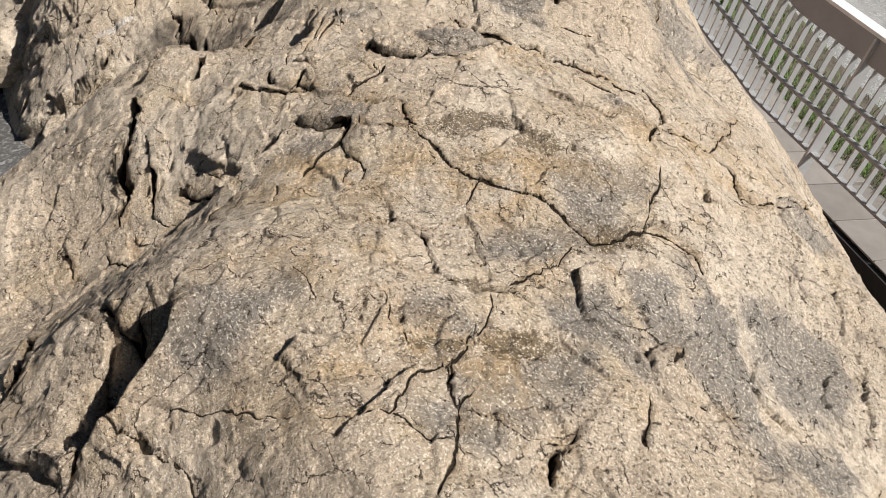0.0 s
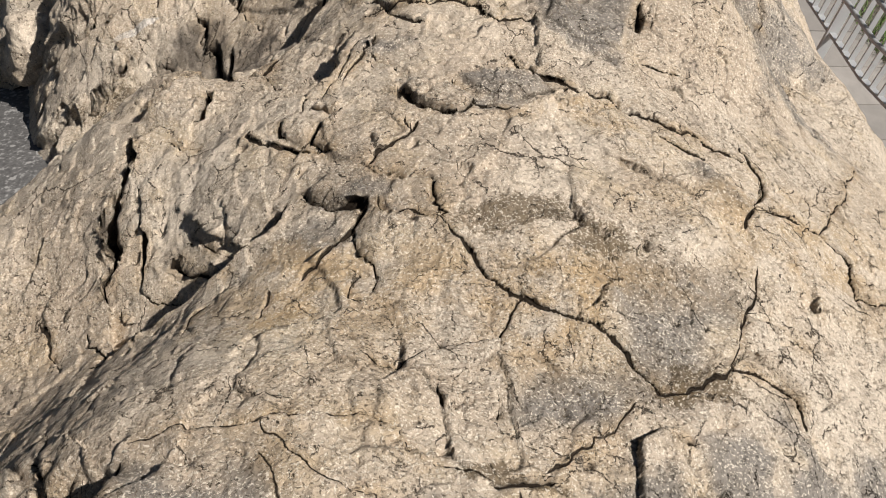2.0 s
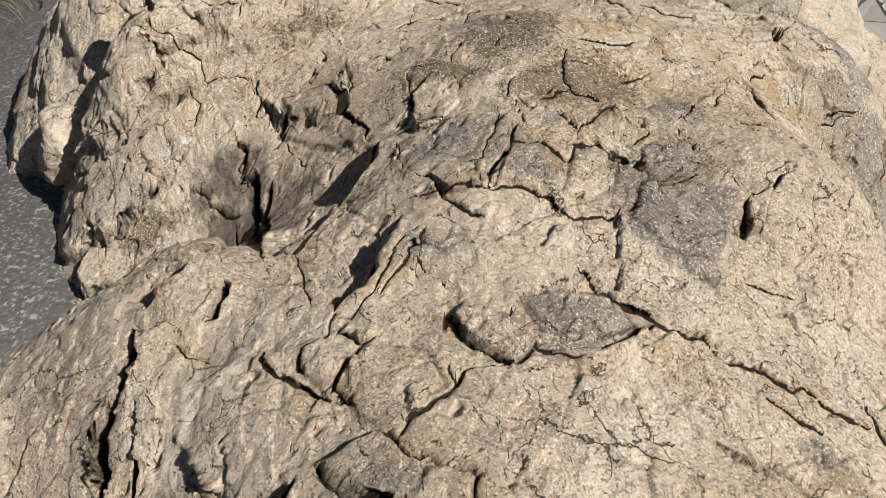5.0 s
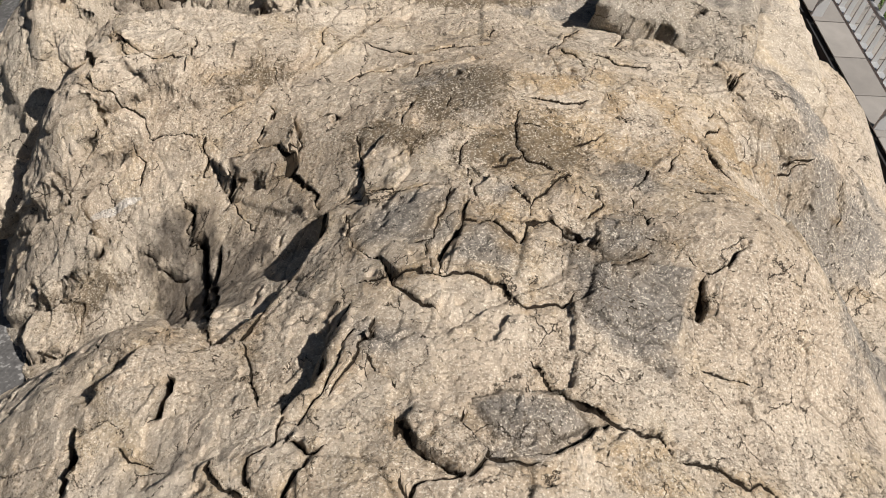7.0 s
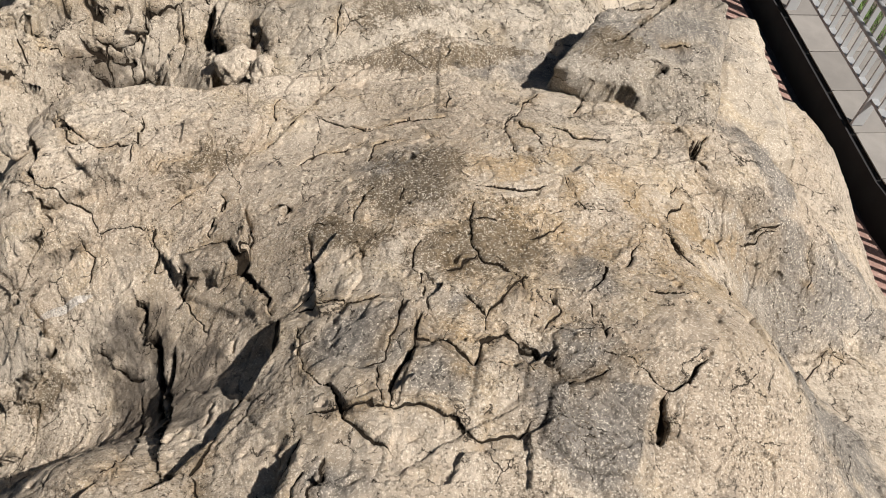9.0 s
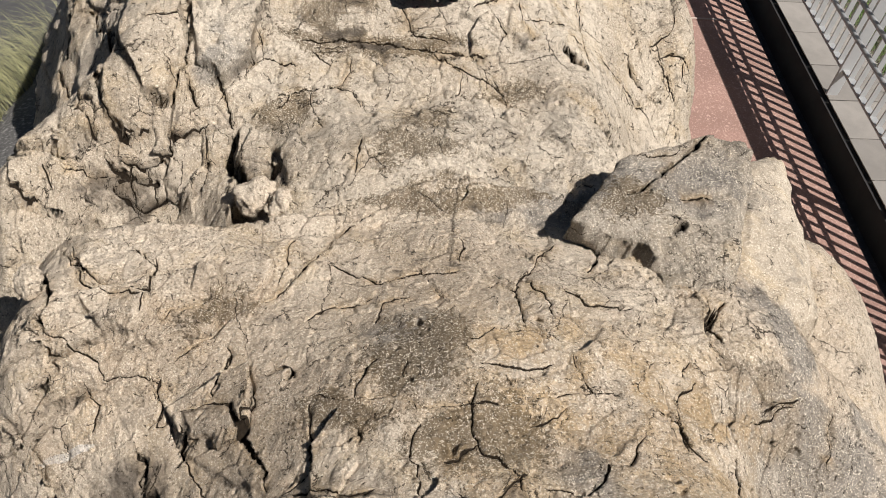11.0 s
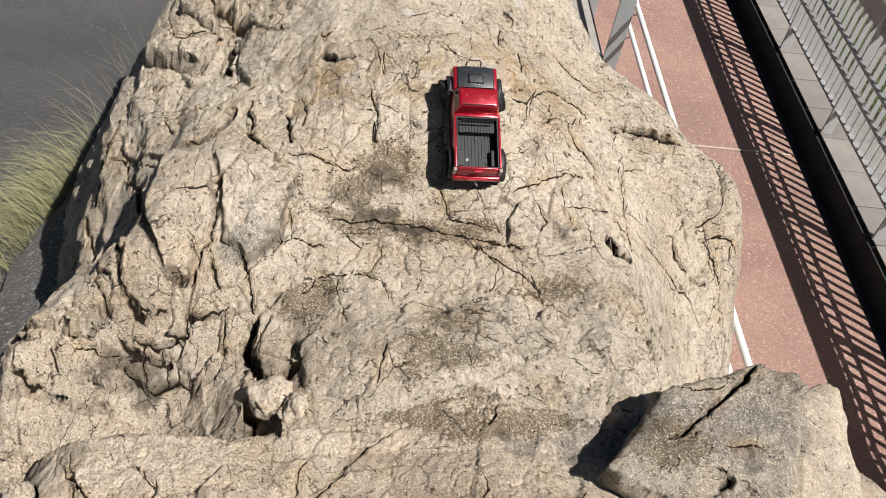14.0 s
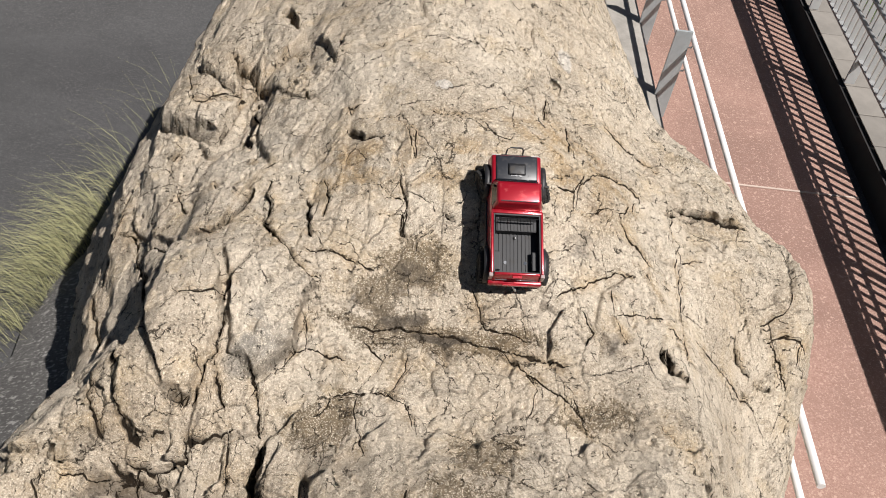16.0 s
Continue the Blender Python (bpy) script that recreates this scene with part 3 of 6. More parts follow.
crack(0.007, 0.02, 0, (-0.042, 2.981), (-0.007, 2.888), (0.040, 2.809), (0.064, 2.728))
crack(0.006, 0.018, 0, (-0.219, 3.130), (-0.217, 3.017), (-0.248, 2.999))
crack(0.005, 0.016, 0, (-0.074, 2.248), (-0.052, 2.185), (-0.048, 2.137))
crack(0.016, 0.05, 0, (-0.227, 2.234), (-0.233, 2.189), (-0.242, 2.168))
crack(0.008, 0.025, 0, (-0.295, 2.130), (-0.276, 2.095), (-0.231, 2.070))
crack(0.007, 0.022, 0, (-0.075, 1.958), (-0.037, 1.922), (0.000, 1.912))
crack(0.012, 0.03, 0.02, (-0.289, 1.847), (-0.272, 1.821), (-0.250, 1.805), (-0.207, 1.770), (-0.157, 1.719))
crack(0.005, 0.015, 0, (-0.216, 1.837), (-0.184, 1.796), (-0.147, 1.754))
crack(0.006, 0.02, 0, (-0.334, 1.799), (-0.289, 1.771), (-0.225, 1.737))
crack(0.005, 0.015, 0, (-0.400, 1.803), (-0.385, 1.773), (-0.368, 1.760))
crack(0.005, 0.015, 0, (-0.468, 1.774), (-0.448, 1.721), (-0.407, 1.661))
crack(0.004, 0.012, 0, (-0.202, 1.605), (-0.233, 1.581), (-0.249, 1.530))
crack(0.005, 0.015, 0, (-0.108, 1.557), (-0.115, 1.520), (-0.125, 1.495))
crack(0.005, 0.015, 0, (0.021, 1.561), (0.038, 1.542), (0.018, 1.522), (0.020, 1.503), (0.035, 1.492))
crack(0.012, 0.03, 0.06, (-0.276, 2.341), (-0.314, 2.283), (-0.354, 2.262), (-0.378, 2.234))
crack(0.02, 0.06, 0, (-0.220, 2.248), (-0.229, 2.214), (-0.238, 2.174))
crack(0.016, 0.05, 0.02, (-0.165, 2.807), (-0.184, 2.719), (-0.164, 2.565), (-0.175, 2.404))
crack(0.008, 0.025, 0, (-0.090, 2.337), (-0.075, 2.262), (-0.058, 2.199), (-0.049, 2.164))
crack(0.007, 0.02, 0, (-0.039, 2.454), (-0.065, 2.387), (-0.093, 2.345))
crack(0.006, 0.02, 0, (-0.061, 3.173), (-0.046, 3.114), (-0.074, 3.068), (-0.080, 3.017))
crack(0.009, 0.03, 0, (-0.038, 2.984), (-0.011, 2.908), (0.029, 2.834), (0.060, 2.773))
crack(0.005, 0.015, 0, (-0.224, 2.993), (-0.152, 3.009), (-0.080, 2.999), (-0.038, 2.984))
crack(0.005, 0.015, 0, (-0.242, 3.130), (-0.215, 3.107), (-0.221, 3.045), (-0.224, 2.993))
crack(0.007, 0.02, 0, (0.018, 3.026), (0.024, 2.973), (-0.004, 2.947), (-0.004, 2.906))
crack(0.007, 0.02, 0, (0.155, 2.921), (0.158, 2.819), (0.150, 2.732), (0.107, 2.712))
crack(0.005, 0.015, 0, (-0.418, 3.126), (-0.374, 3.093), (-0.392, 3.032))
crack(0.016, 0.04, 0, (0.049, 3.058), (0.080, 3.050), (0.107, 3.019))
crack(0.014, 0.03, 0, (0.236, 2.824), (0.259, 2.777))
crack(0.007, 0.02, 0.015, (-0.519, 3.581), (-0.461, 3.415), (-0.399, 3.365), (-0.279, 3.328), (-0.289, 3.283))
crack(0.005, 0.016, 0, (-0.338, 3.527), (-0.288, 3.469), (-0.240, 3.428))
crack(0.005, 0.016, 0, (-0.516, 3.217), (-0.446, 3.196), (-0.361, 3.160), (-0.242, 3.122))
crack(0.008, 0.03, 0, (0.152, 2.288), (0.149, 2.252), (0.133, 2.226))
crack(0.006, 0.02, 0, (0.126, 2.193), (0.143, 2.160), (0.177, 2.124))
crack(0.012, 0.03, 0.01, (-0.158, 2.944), (-0.144, 2.910), (-0.165, 2.894))
crack(0.008, 0.03, 0, (-0.253, 2.932), (-0.269, 2.893), (-0.225, 2.848))
crack(0.01, 0.03, 0, (-0.376, 2.892), (-0.316, 2.840), (-0.262, 2.790))
crack(0.007, 0.02, 0, (-0.269, 2.766), (-0.226, 2.538), (-0.237, 2.394), (-0.263, 2.363))
crack(0.011, 0.035, 0, (0.153, 2.444), (0.175, 2.394), (0.197, 2.351))
crack(0.007, 0.02, 0, (0.197, 2.351), (0.231, 2.290), (0.259, 2.264))
crack(0.006, 0.02, 0, (0.150, 2.447), (0.124, 2.491), (0.118, 2.565), (0.116, 2.646))
crack(0.006, 0.02, 0, (0.118, 2.388), (0.159, 2.378), (0.209, 2.374), (0.268, 2.360), (0.327, 2.344), (0.375, 2.324), (0.389, 2.285), (0.406, 2.265), (0.468, 2.265), (0.506, 2.293))
crack(0.011, 0.035, 0, (0.274, 2.366), (0.293, 2.436), (0.328, 2.491))
crack(0.006, 0.02, 0, (0.328, 2.491), (0.344, 2.540), (0.361, 2.573))
crack(0.009, 0.03, 0, (0.259, 2.460), (0.254, 2.409), (0.261, 2.371))
crack(0.006, 0.02, 0, (0.231, 2.468), (0.265, 2.466), (0.304, 2.550), (0.330, 2.615))
crack(0.006, 0.02, 0, (0.331, 2.497), (0.391, 2.480), (0.417, 2.444), (0.429, 2.420))
crack(0.008, 0.025, 0, (0.429, 2.420), (0.445, 2.472), (0.495, 2.494), (0.518, 2.473))
crack(0.013, 0.03, 0.014, (0.518, 2.473), (0.549, 2.442), (0.572, 2.404), (0.598, 2.376))
crack(0.007, 0.02, 0, (0.598, 2.376), (0.628, 2.369), (0.678, 2.378))
crack(0.005, 0.015, 0, (0.472, 2.421), (0.523, 2.426), (0.532, 2.394))
crack(0.005, 0.015, 0, (0.125, 2.697), (0.181, 2.669), (0.235, 2.633), (0.281, 2.640))
crack(0.006, 0.02, 0, (0.362, 2.716), (0.379, 2.704), (0.374, 2.626), (0.370, 2.579))
crack(0.005, 0.015, 0, (0.361, 2.726), (0.387, 2.800))
crack(0.006, 0.018, 0, (0.463, 2.502), (0.473, 2.540), (0.497, 2.576), (0.548, 2.614), (0.591, 2.657))
crack(0.005, 0.015, 0, (0.447, 2.618), (0.463, 2.580), (0.473, 2.540))
crack(0.007, 0.02, 0, (0.562, 2.666), (0.572, 2.612), (0.589, 2.545))
crack(0.006, 0.018, 0, (0.623, 2.619), (0.699, 2.594), (0.743, 2.635), (0.764, 2.674), (0.814, 2.674), (0.869, 2.741))
crack(0.006, 0.018, 0, (0.630, 2.603), (0.624, 2.545), (0.594, 2.505))
crack(0.005, 0.015, 0, (0.614, 2.512), (0.664, 2.492), (0.703, 2.477))
crack(0.008, 0.025, 0, (0.697, 2.567), (0.696, 2.488), (0.697, 2.459))
crack(0.005, 0.015, 0, (0.690, 2.419), (0.730, 2.396), (0.753, 2.342), (0.775, 2.314))
crack(0.008, 0.025, 0, (0.775, 2.314), (0.808, 2.329), (0.832, 2.356), (0.858, 2.369))
crack(0.013, 0.035, 0.01, (0.762, 2.313), (0.743, 2.278), (0.735, 2.235))
crack(0.006, 0.02, 0, (0.162, 2.936), (0.236, 2.900), (0.309, 2.880), (0.353, 2.878), (0.380, 2.841), (0.496, 2.841), (0.559, 2.828))
crack(0.006, 0.018, 0, (0.519, 2.899), (0.500, 2.830), (0.505, 2.753), (0.510, 2.715), (0.537, 2.695), (0.575, 2.643))
crack(0.005, 0.015, 0, (0.501, 2.734), (0.459, 2.708), (0.427, 2.700))
crack(0.005, 0.014, 0, (0.642, 2.851), (0.769, 2.866), (0.837, 2.856))
crack(0.006, 0.02, 0, (0.945, 2.886), (0.973, 2.832), (0.966, 2.777))
crack(0.006, 0.018, 0, (0.962, 2.786), (0.962, 2.733), (1.005, 2.700))
crack(0.006, 0.018, 0, (0.818, 2.580), (0.856, 2.569), (0.907, 2.567))
crack(0.005, 0.015, 0, (0.982, 2.854), (1.033, 2.901), (1.059, 2.927))
crack(0.004, 0.012, 0, (0.614, 2.783), (0.684, 2.799), (0.710, 2.824))
crack(0.005, 0.015, 0, (0.752, 2.958), (0.774, 2.860))
crack(0.006, 0.02, 0, (0.355, 2.934), (0.376, 2.992))
crack(0.005, 0.015, 0, (0.255, 2.904), (0.282, 2.974), (0.311, 3.003))
crack(0.014, 0.05, 0, (-0.235, 4.724), (-0.258, 4.687), (-0.288, 4.633), (-0.300, 4.556))
crack(0.012, 0.045, 0, (-0.300, 4.556), (-0.277, 4.499), (-0.292, 4.423), (-0.312, 4.379))
crack(0.01, 0.035, 0, (-0.312, 4.379), (-0.319, 4.309), (-0.326, 4.261))
crack(0.01, 0.035, 0, (-0.292, 4.385), (-0.269, 4.322), (-0.240, 4.262))
crack(0.012, 0.03, 0.11, (-0.631, 4.869), (-0.582, 4.641), (-0.580, 4.504), (-0.585, 4.434))
crack(0.018, 0.06, 0, (-0.856, 5.230), (-0.761, 5.120), (-0.699, 4.971), (-0.590, 4.715))
crack(0.007, 0.02, 0, (-0.714, 5.029), (-0.646, 4.999), (-0.545, 4.920))
crack(0.007, 0.022, 0, (-0.491, 4.920), (-0.426, 4.911), (-0.361, 4.912))
crack(0.024, 0.06, 0.02, (-0.367, 4.945), (-0.344, 5.052), (-0.316, 5.141))
crack(0.018, 0.07, 0, (-0.258, 5.157), (-0.232, 5.058), (-0.226, 4.929), (-0.181, 4.817))
crack(0.009, 0.03, 0, (-0.181, 4.817), (-0.124, 4.754), (-0.079, 4.696), (-0.024, 4.665))
crack(0.012, 0.03, 0.09, (-0.411, 5.756), (-0.384, 5.596), (-0.375, 5.421))
crack(0.02, 0.07, 0.02, (-0.582, 6.047), (-0.469, 5.939), (-0.377, 5.776))
crack(0.014, 0.05, 0, (-0.249, 5.681), (-0.242, 5.765), (-0.217, 5.812))
crack(0.014, 0.05, 0.02, (-0.167, 5.575), (-0.197, 5.678))
crack(0.016, 0.06, 0.02, (-0.077, 5.916), (-0.091, 5.805), (-0.140, 5.756))
crack(0.01, 0.03, 0, (-0.380, 6.029), (-0.271, 5.958), (-0.225, 5.821))
crack(0.007, 0.02, 0, (-0.665, 5.724), (-0.637, 5.740), (-0.583, 5.797), (-0.486, 5.806))
crack(0.008, 0.025, 0, (-0.761, 6.025), (-0.708, 5.848), (-0.665, 5.724))
crack(0.012, 0.025, 0, (-0.017, 5.321), (0.069, 5.248), (0.127, 5.243))
crack(0.008, 0.025, 0, (0.040, 5.348), (0.169, 5.301), (0.213, 5.252), (0.238, 5.134))
crack(0.008, 0.025, 0, (0.035, 5.421), (-0.013, 5.428), (-0.002, 5.391))
crack(0.016, 0.05, 0.03, (-0.872, 5.439), (-0.876, 5.337), (-0.884, 5.256))
crack(0.014, 0.05, 0.03, (-0.891, 5.264), (-0.904, 5.173), (-0.885, 5.049))
crack(0.012, 0.04, 0, (-0.936, 5.041), (-0.887, 4.911), (-0.826, 4.766))
crack(0.012, 0.04, 0, (-0.108, 5.039), (-0.086, 4.896), (-0.068, 4.824))
crack(0.013, 0.045, 0, (-0.650, 4.390), (-0.631, 4.283), (-0.610, 4.228), (-0.586, 4.186), (-0.574, 4.168))
crack(0.011, 0.04, 0, (-0.609, 4.451), (-0.566, 4.288), (-0.545, 4.224), (-0.500, 4.180), (-0.466, 4.153))
crack(0.013, 0.04, 0.01, (-0.487, 4.135), (-0.464, 4.113), (-0.380, 4.118), (-0.332, 4.133), (-0.332, 4.159))
crack(0.011, 0.04, 0, (-0.537, 4.121), (-0.515, 4.098), (-0.474, 4.088))
crack(0.012, 0.04, 0, (-0.524, 4.065), (-0.482, 4.042), (-0.442, 4.007))
crack(0.012, 0.04, 0, (-0.336, 4.030), (-0.396, 4.026), (-0.431, 4.016))
crack(0.009, 0.03, 0, (-0.464, 4.113), (-0.464, 4.074), (-0.431, 4.016))
crack(0.009, 0.03, 0, (-0.508, 4.081), (-0.448, 4.088), (-0.364, 4.065))
crack(0.008, 0.03, 0, (-0.406, 4.111), (-0.382, 4.061), (-0.386, 4.024))
crack(0.018, 0.05, 0.01, (-0.405, 4.256), (-0.368, 4.269), (-0.342, 4.256))
crack(0.006, 0.02, 0, (-0.056, 4.452), (-0.099, 4.398), (-0.156, 4.348), (-0.174, 4.310))
crack(0.005, 0.016, 0, (-0.054, 4.558), (-0.027, 4.508), (-0.029, 4.455), (-0.065, 4.449))
crack(0.01, 0.035, 0, (-0.185, 4.363), (-0.141, 4.304), (-0.119, 4.190))
crack(0.006, 0.02, 0, (-0.023, 4.452), (0.034, 4.442), (0.100, 4.428))
crack(0.038, 0.14, 0, (-0.117, 4.161), (-0.122, 4.095), (-0.125, 4.035), (-0.087, 3.968), (-0.041, 3.907))
crack(0.03, 0.11, 0, (0.034, 3.958), (0.011, 3.913), (-0.007, 3.871))
crack(0.008, 0.025, 0, (-0.336, 4.161), (-0.282, 4.173), (-0.198, 4.202))
crack(0.007, 0.022, 0, (-0.214, 4.192), (-0.198, 4.055), (-0.215, 3.989))
crack(0.007, 0.022, 0, (-0.669, 4.062), (-0.613, 4.082), (-0.551, 4.091))
crack(0.012, 0.04, 0, (-0.784, 3.882), (-0.725, 3.867), (-0.695, 3.880))
crack(0.006, 0.02, 0, (-0.715, 4.037), (-0.695, 3.979), (-0.681, 3.940))
crack(0.006, 0.02, 0, (-0.491, 4.179), (-0.439, 4.181), (-0.398, 4.195))
crack(0.006, 0.018, 0, (0.048, 4.306), (0.146, 4.312), (0.217, 4.345), (0.292, 4.299), (0.307, 4.217))
crack(0.006, 0.018, 0, (0.138, 4.302), (0.154, 4.202), (0.179, 4.113))
crack(0.006, 0.018, 0, (0.027, 4.242), (0.075, 4.305))
crack(0.005, 0.016, 0, (0.309, 3.957), (0.296, 3.879), (0.276, 3.816))
crack(0.006, 0.02, 0, (-0.088, 4.771), (0.030, 4.761), (0.090, 4.750), (0.160, 4.732))
crack(0.009, 0.03, 0, (-0.054, 5.122), (-0.034, 5.019), (-0.035, 4.921))
crack(0.007, 0.02, 0, (0.225, 4.995), (0.235, 4.914), (0.220, 4.853))
crack(0.007, 0.02, 0, (0.220, 4.853), (0.281, 4.839), (0.274, 4.810))
crack(0.012, 0.03, 0, (0.365, 4.927), (0.387, 4.905))
crack(0.005, 0.016, 0, (0.285, 4.462), (0.260, 4.393), (0.244, 4.346))
crack(0.005, 0.016, 0, (0.350, 4.501), (0.399, 4.445))
crack(0.005, 0.015, 0, (0.151, 4.492), (0.211, 4.435))
crack(0.006, 0.018, 0, (-0.642, 5.296), (-0.598, 5.201), (-0.555, 5.107))
crack(0.01, 0.03, 0, (-0.477, 5.225), (-0.458, 5.181))
crack(0.008, 0.025, 0, (-0.353, 5.281), (-0.329, 5.311))
crack(0.012, 0.04, 0.01, (-0.698, 5.462), (-0.680, 5.491))
crack(0.006, 0.02, 0, (-0.431, 4.549), (-0.307, 4.577))
block(0.018, 0.22, (-0.039, 1.805), (0.002, 1.830), (0.043, 1.844), (0.069, 1.837), (0.109, 1.785), (0.111, 1.767), (0.095, 1.726), (0.073, 1.715), (0.036, 1.729), (0.002, 1.772))
block(0.012, 0.22, (0.118, 1.770), (0.147, 1.773), (0.186, 1.749), (0.174, 1.693), (0.178, 1.661), (0.127, 1.674), (0.102, 1.699), (0.096, 1.722))
block(0.012, 0.2, (0.008, 1.986), (0.034, 2.012), (0.129, 1.989), (0.159, 1.917), (0.108, 1.868), (0.061, 1.845), (0.026, 1.871), (0.010, 1.916))
block(0.014, 0.3, (0.168, 2.058), (0.199, 2.083), (0.272, 2.034), (0.309, 1.985), (0.266, 1.940), (0.216, 1.987), (0.182, 2.023))
block(0.01, 0.8, (0.291, 2.082), (0.345, 2.098), (0.448, 2.083), (0.488, 2.028), (0.394, 1.984), (0.317, 2.005))
block(0.012, 0.15, (-0.065, 2.031), (-0.009, 2.052), (0.032, 2.015), (0.006, 1.982), (-0.005, 1.939), (-0.023, 1.923), (-0.070, 1.990))
block(0.01, 0.3, (0.051, 1.683), (0.072, 1.704), (0.130, 1.667), (0.176, 1.648), (0.147, 1.606), (0.088, 1.578), (0.063, 1.577), (0.042, 1.629))
block(0.006, 1.0, (0.562, 2.363), (0.670, 2.368), (0.751, 2.332), (0.718, 2.258), (0.689, 2.175), (0.575, 2.190), (0.516, 2.250))
block(0.01, 1.0, (0.600, 2.492), (0.650, 2.519), (0.688, 2.481), (0.673, 2.386), (0.609, 2.378), (0.583, 2.413))
block(0.01, 0.9, (0.296, 2.404), (0.327, 2.471), (0.370, 2.483), (0.420, 2.428), (0.379, 2.349), (0.284, 2.366))
block(0.01, 0.2, (0.165, 2.439), (0.197, 2.471), (0.253, 2.454), (0.260, 2.375), (0.203, 2.359))
block(0.008, 0.9, (0.219, 2.637), (0.322, 2.614), (0.261, 2.476), (0.210, 2.490), (0.166, 2.542))
block(0.008, 0.15, (0.452, 2.454), (0.494, 2.489), (0.533, 2.431), (0.502, 2.335), (0.444, 2.304), (0.400, 2.320), (0.431, 2.412))
block(0.01, 0.25, (-0.152, 3.003), (-0.045, 2.976), (-0.013, 2.909), (0.053, 2.771), (0.027, 2.750), (-0.052, 2.813), (-0.122, 2.899))
block(0.03, 0, (-0.772, 5.170), (-0.507, 4.897), (-0.387, 4.923), (-0.364, 5.119), (-0.312, 5.202), (-0.271, 5.249), (-0.431, 5.407), (-0.570, 5.405), (-0.612, 5.264), (-0.831, 5.320))
block(0.05, 0, (-0.592, 4.793), (-0.493, 4.835), (-0.377, 4.761), (-0.314, 4.620), (-0.295, 4.477), (-0.328, 4.366), (-0.333, 4.264), (-0.418, 4.286), (-0.485, 4.387), (-0.556, 4.601))
block(0.05, 0.25, (-0.230, 4.713), (-0.146, 4.775), (-0.079, 4.691), (-0.019, 4.637), (-0.059, 4.559), (-0.055, 4.458), (-0.166, 4.356), (-0.240, 4.434), (-0.280, 4.518), (-0.281, 4.622))
block(0.03, 0.2, (-0.327, 4.755), (-0.263, 4.845), (-0.208, 4.772), (-0.247, 4.702), (-0.289, 4.640))
block(0.03, 0, (-0.638, 5.716), (-0.447, 5.767), (-0.396, 5.450), (-0.555, 5.448), (-0.621, 5.573))
block(0.03, 0, (-0.562, 4.360), (-0.421, 4.283), (-0.382, 4.249), (-0.390, 4.199), (-0.473, 4.171), (-0.543, 4.227))
block(0.02, 0, (-0.317, 4.246), (-0.313, 4.362), (-0.294, 4.377), (-0.245, 4.267), (-0.177, 4.280), (-0.130, 4.191), (-0.248, 4.179), (-0.327, 4.170))
block(0.03, 0.15, (-0.104, 4.160), (-0.029, 4.266), (0.010, 4.152), (0.024, 3.968), (-0.012, 3.902), (-0.072, 3.982), (-0.102, 4.041))
block(0.03, 0, (-0.399, 5.979), (-0.184, 5.626), (-0.227, 5.598), (-0.372, 5.794), (-0.470, 5.949))
block(0.03, 0.1, (-0.386, 5.724), (-0.176, 5.555), (-0.121, 5.460), (-0.188, 5.276), (-0.273, 5.265), (-0.348, 5.440))
crack(0.014, 0.03, 0.21, (-0.298, 1.225), (-0.323, 1.153), (-0.358, 1.109), (-0.387, 1.084), (-0.420, 1.051), (-0.461, 1.027), (-0.489, 0.997))
crack(0.016, 0.05, 0, (-0.609, 1.498), (-0.597, 1.370), (-0.604, 1.278), (-0.642, 1.208))
crack(0.012, 0.03, 0, (-0.366, 1.231), (-0.362, 1.192), (-0.399, 1.236), (-0.439, 1.306))
crack(0.008, 0.025, 0, (1.184, 1.613), (1.298, 1.612), (2.290, 2.268))
crack(0.007, 0.02, 0, (-0.567, 1.838), (-0.546, 1.761), (-0.504, 1.691))
block(0.007, 0.7, (1.172, 1.595), (1.276, 1.649), (1.355, 1.480), (1.185, 1.405), (1.120, 1.484))
crack(0.014, 0.04, 0.012, (1.362, 3.858), (1.251, 3.732), (1.138, 3.643), (1.041, 3.561), lines=SLAB_CRACKS)
crack(0.016, 0.03, 0, (1.152, 3.477), (1.171, 3.459), (1.149, 3.413), lines=SLAB_CRACKS)
crack(0.006, 0.02, 0, (1.112, 3.759), (1.173, 3.748), (1.254, 3.775), lines=SLAB_CRACKS)
crack(0.005, 0.015, 0, (1.196, 3.563), (1.271, 3.580), (1.304, 3.570), lines=SLAB_CRACKS)
crack(0.005, 0.015, 0, (0.960, 3.346), (1.003, 3.325), (1.049, 3.286), lines=SLAB_CRACKS)
crack(0.014, 0.04, 0.05, (1.251, 5.350), (1.377, 5.366), (1.487, 5.354), (1.570, 5.366))
crack(0.008, 0.025, 0.03, (1.201, 4.584), (1.209, 4.800), (1.214, 5.040), (1.245, 5.318))
crack(0.006, 0.02, 0, (0.837, 5.172), (0.796, 5.085), (0.793, 5.023), (0.848, 5.014), (0.970, 5.076))
crack(0.006, 0.02, 0, (0.970, 5.076), (1.023, 4.993), (1.102, 4.939))
crack(0.006, 0.02, 0, (0.741, 5.087), (0.796, 5.085))
crack(0.009, 0.03, 0, (0.736, 5.642), (0.729, 5.552))
crack(0.009, 0.03, 0, (0.833, 5.600), (0.850, 5.527), (0.894, 5.477), (0.906, 5.321))
crack(0.006, 0.02, 0, (0.992, 5.721), (1.117, 5.626), (1.246, 5.593))
crack(0.006, 0.02, 0, (0.742, 4.693), (0.822, 4.751), (0.929, 4.825), (1.020, 4.853))
crack(0.007, 0.02, 0, (0.819, 4.647), (0.855, 4.589), (0.833, 4.526))
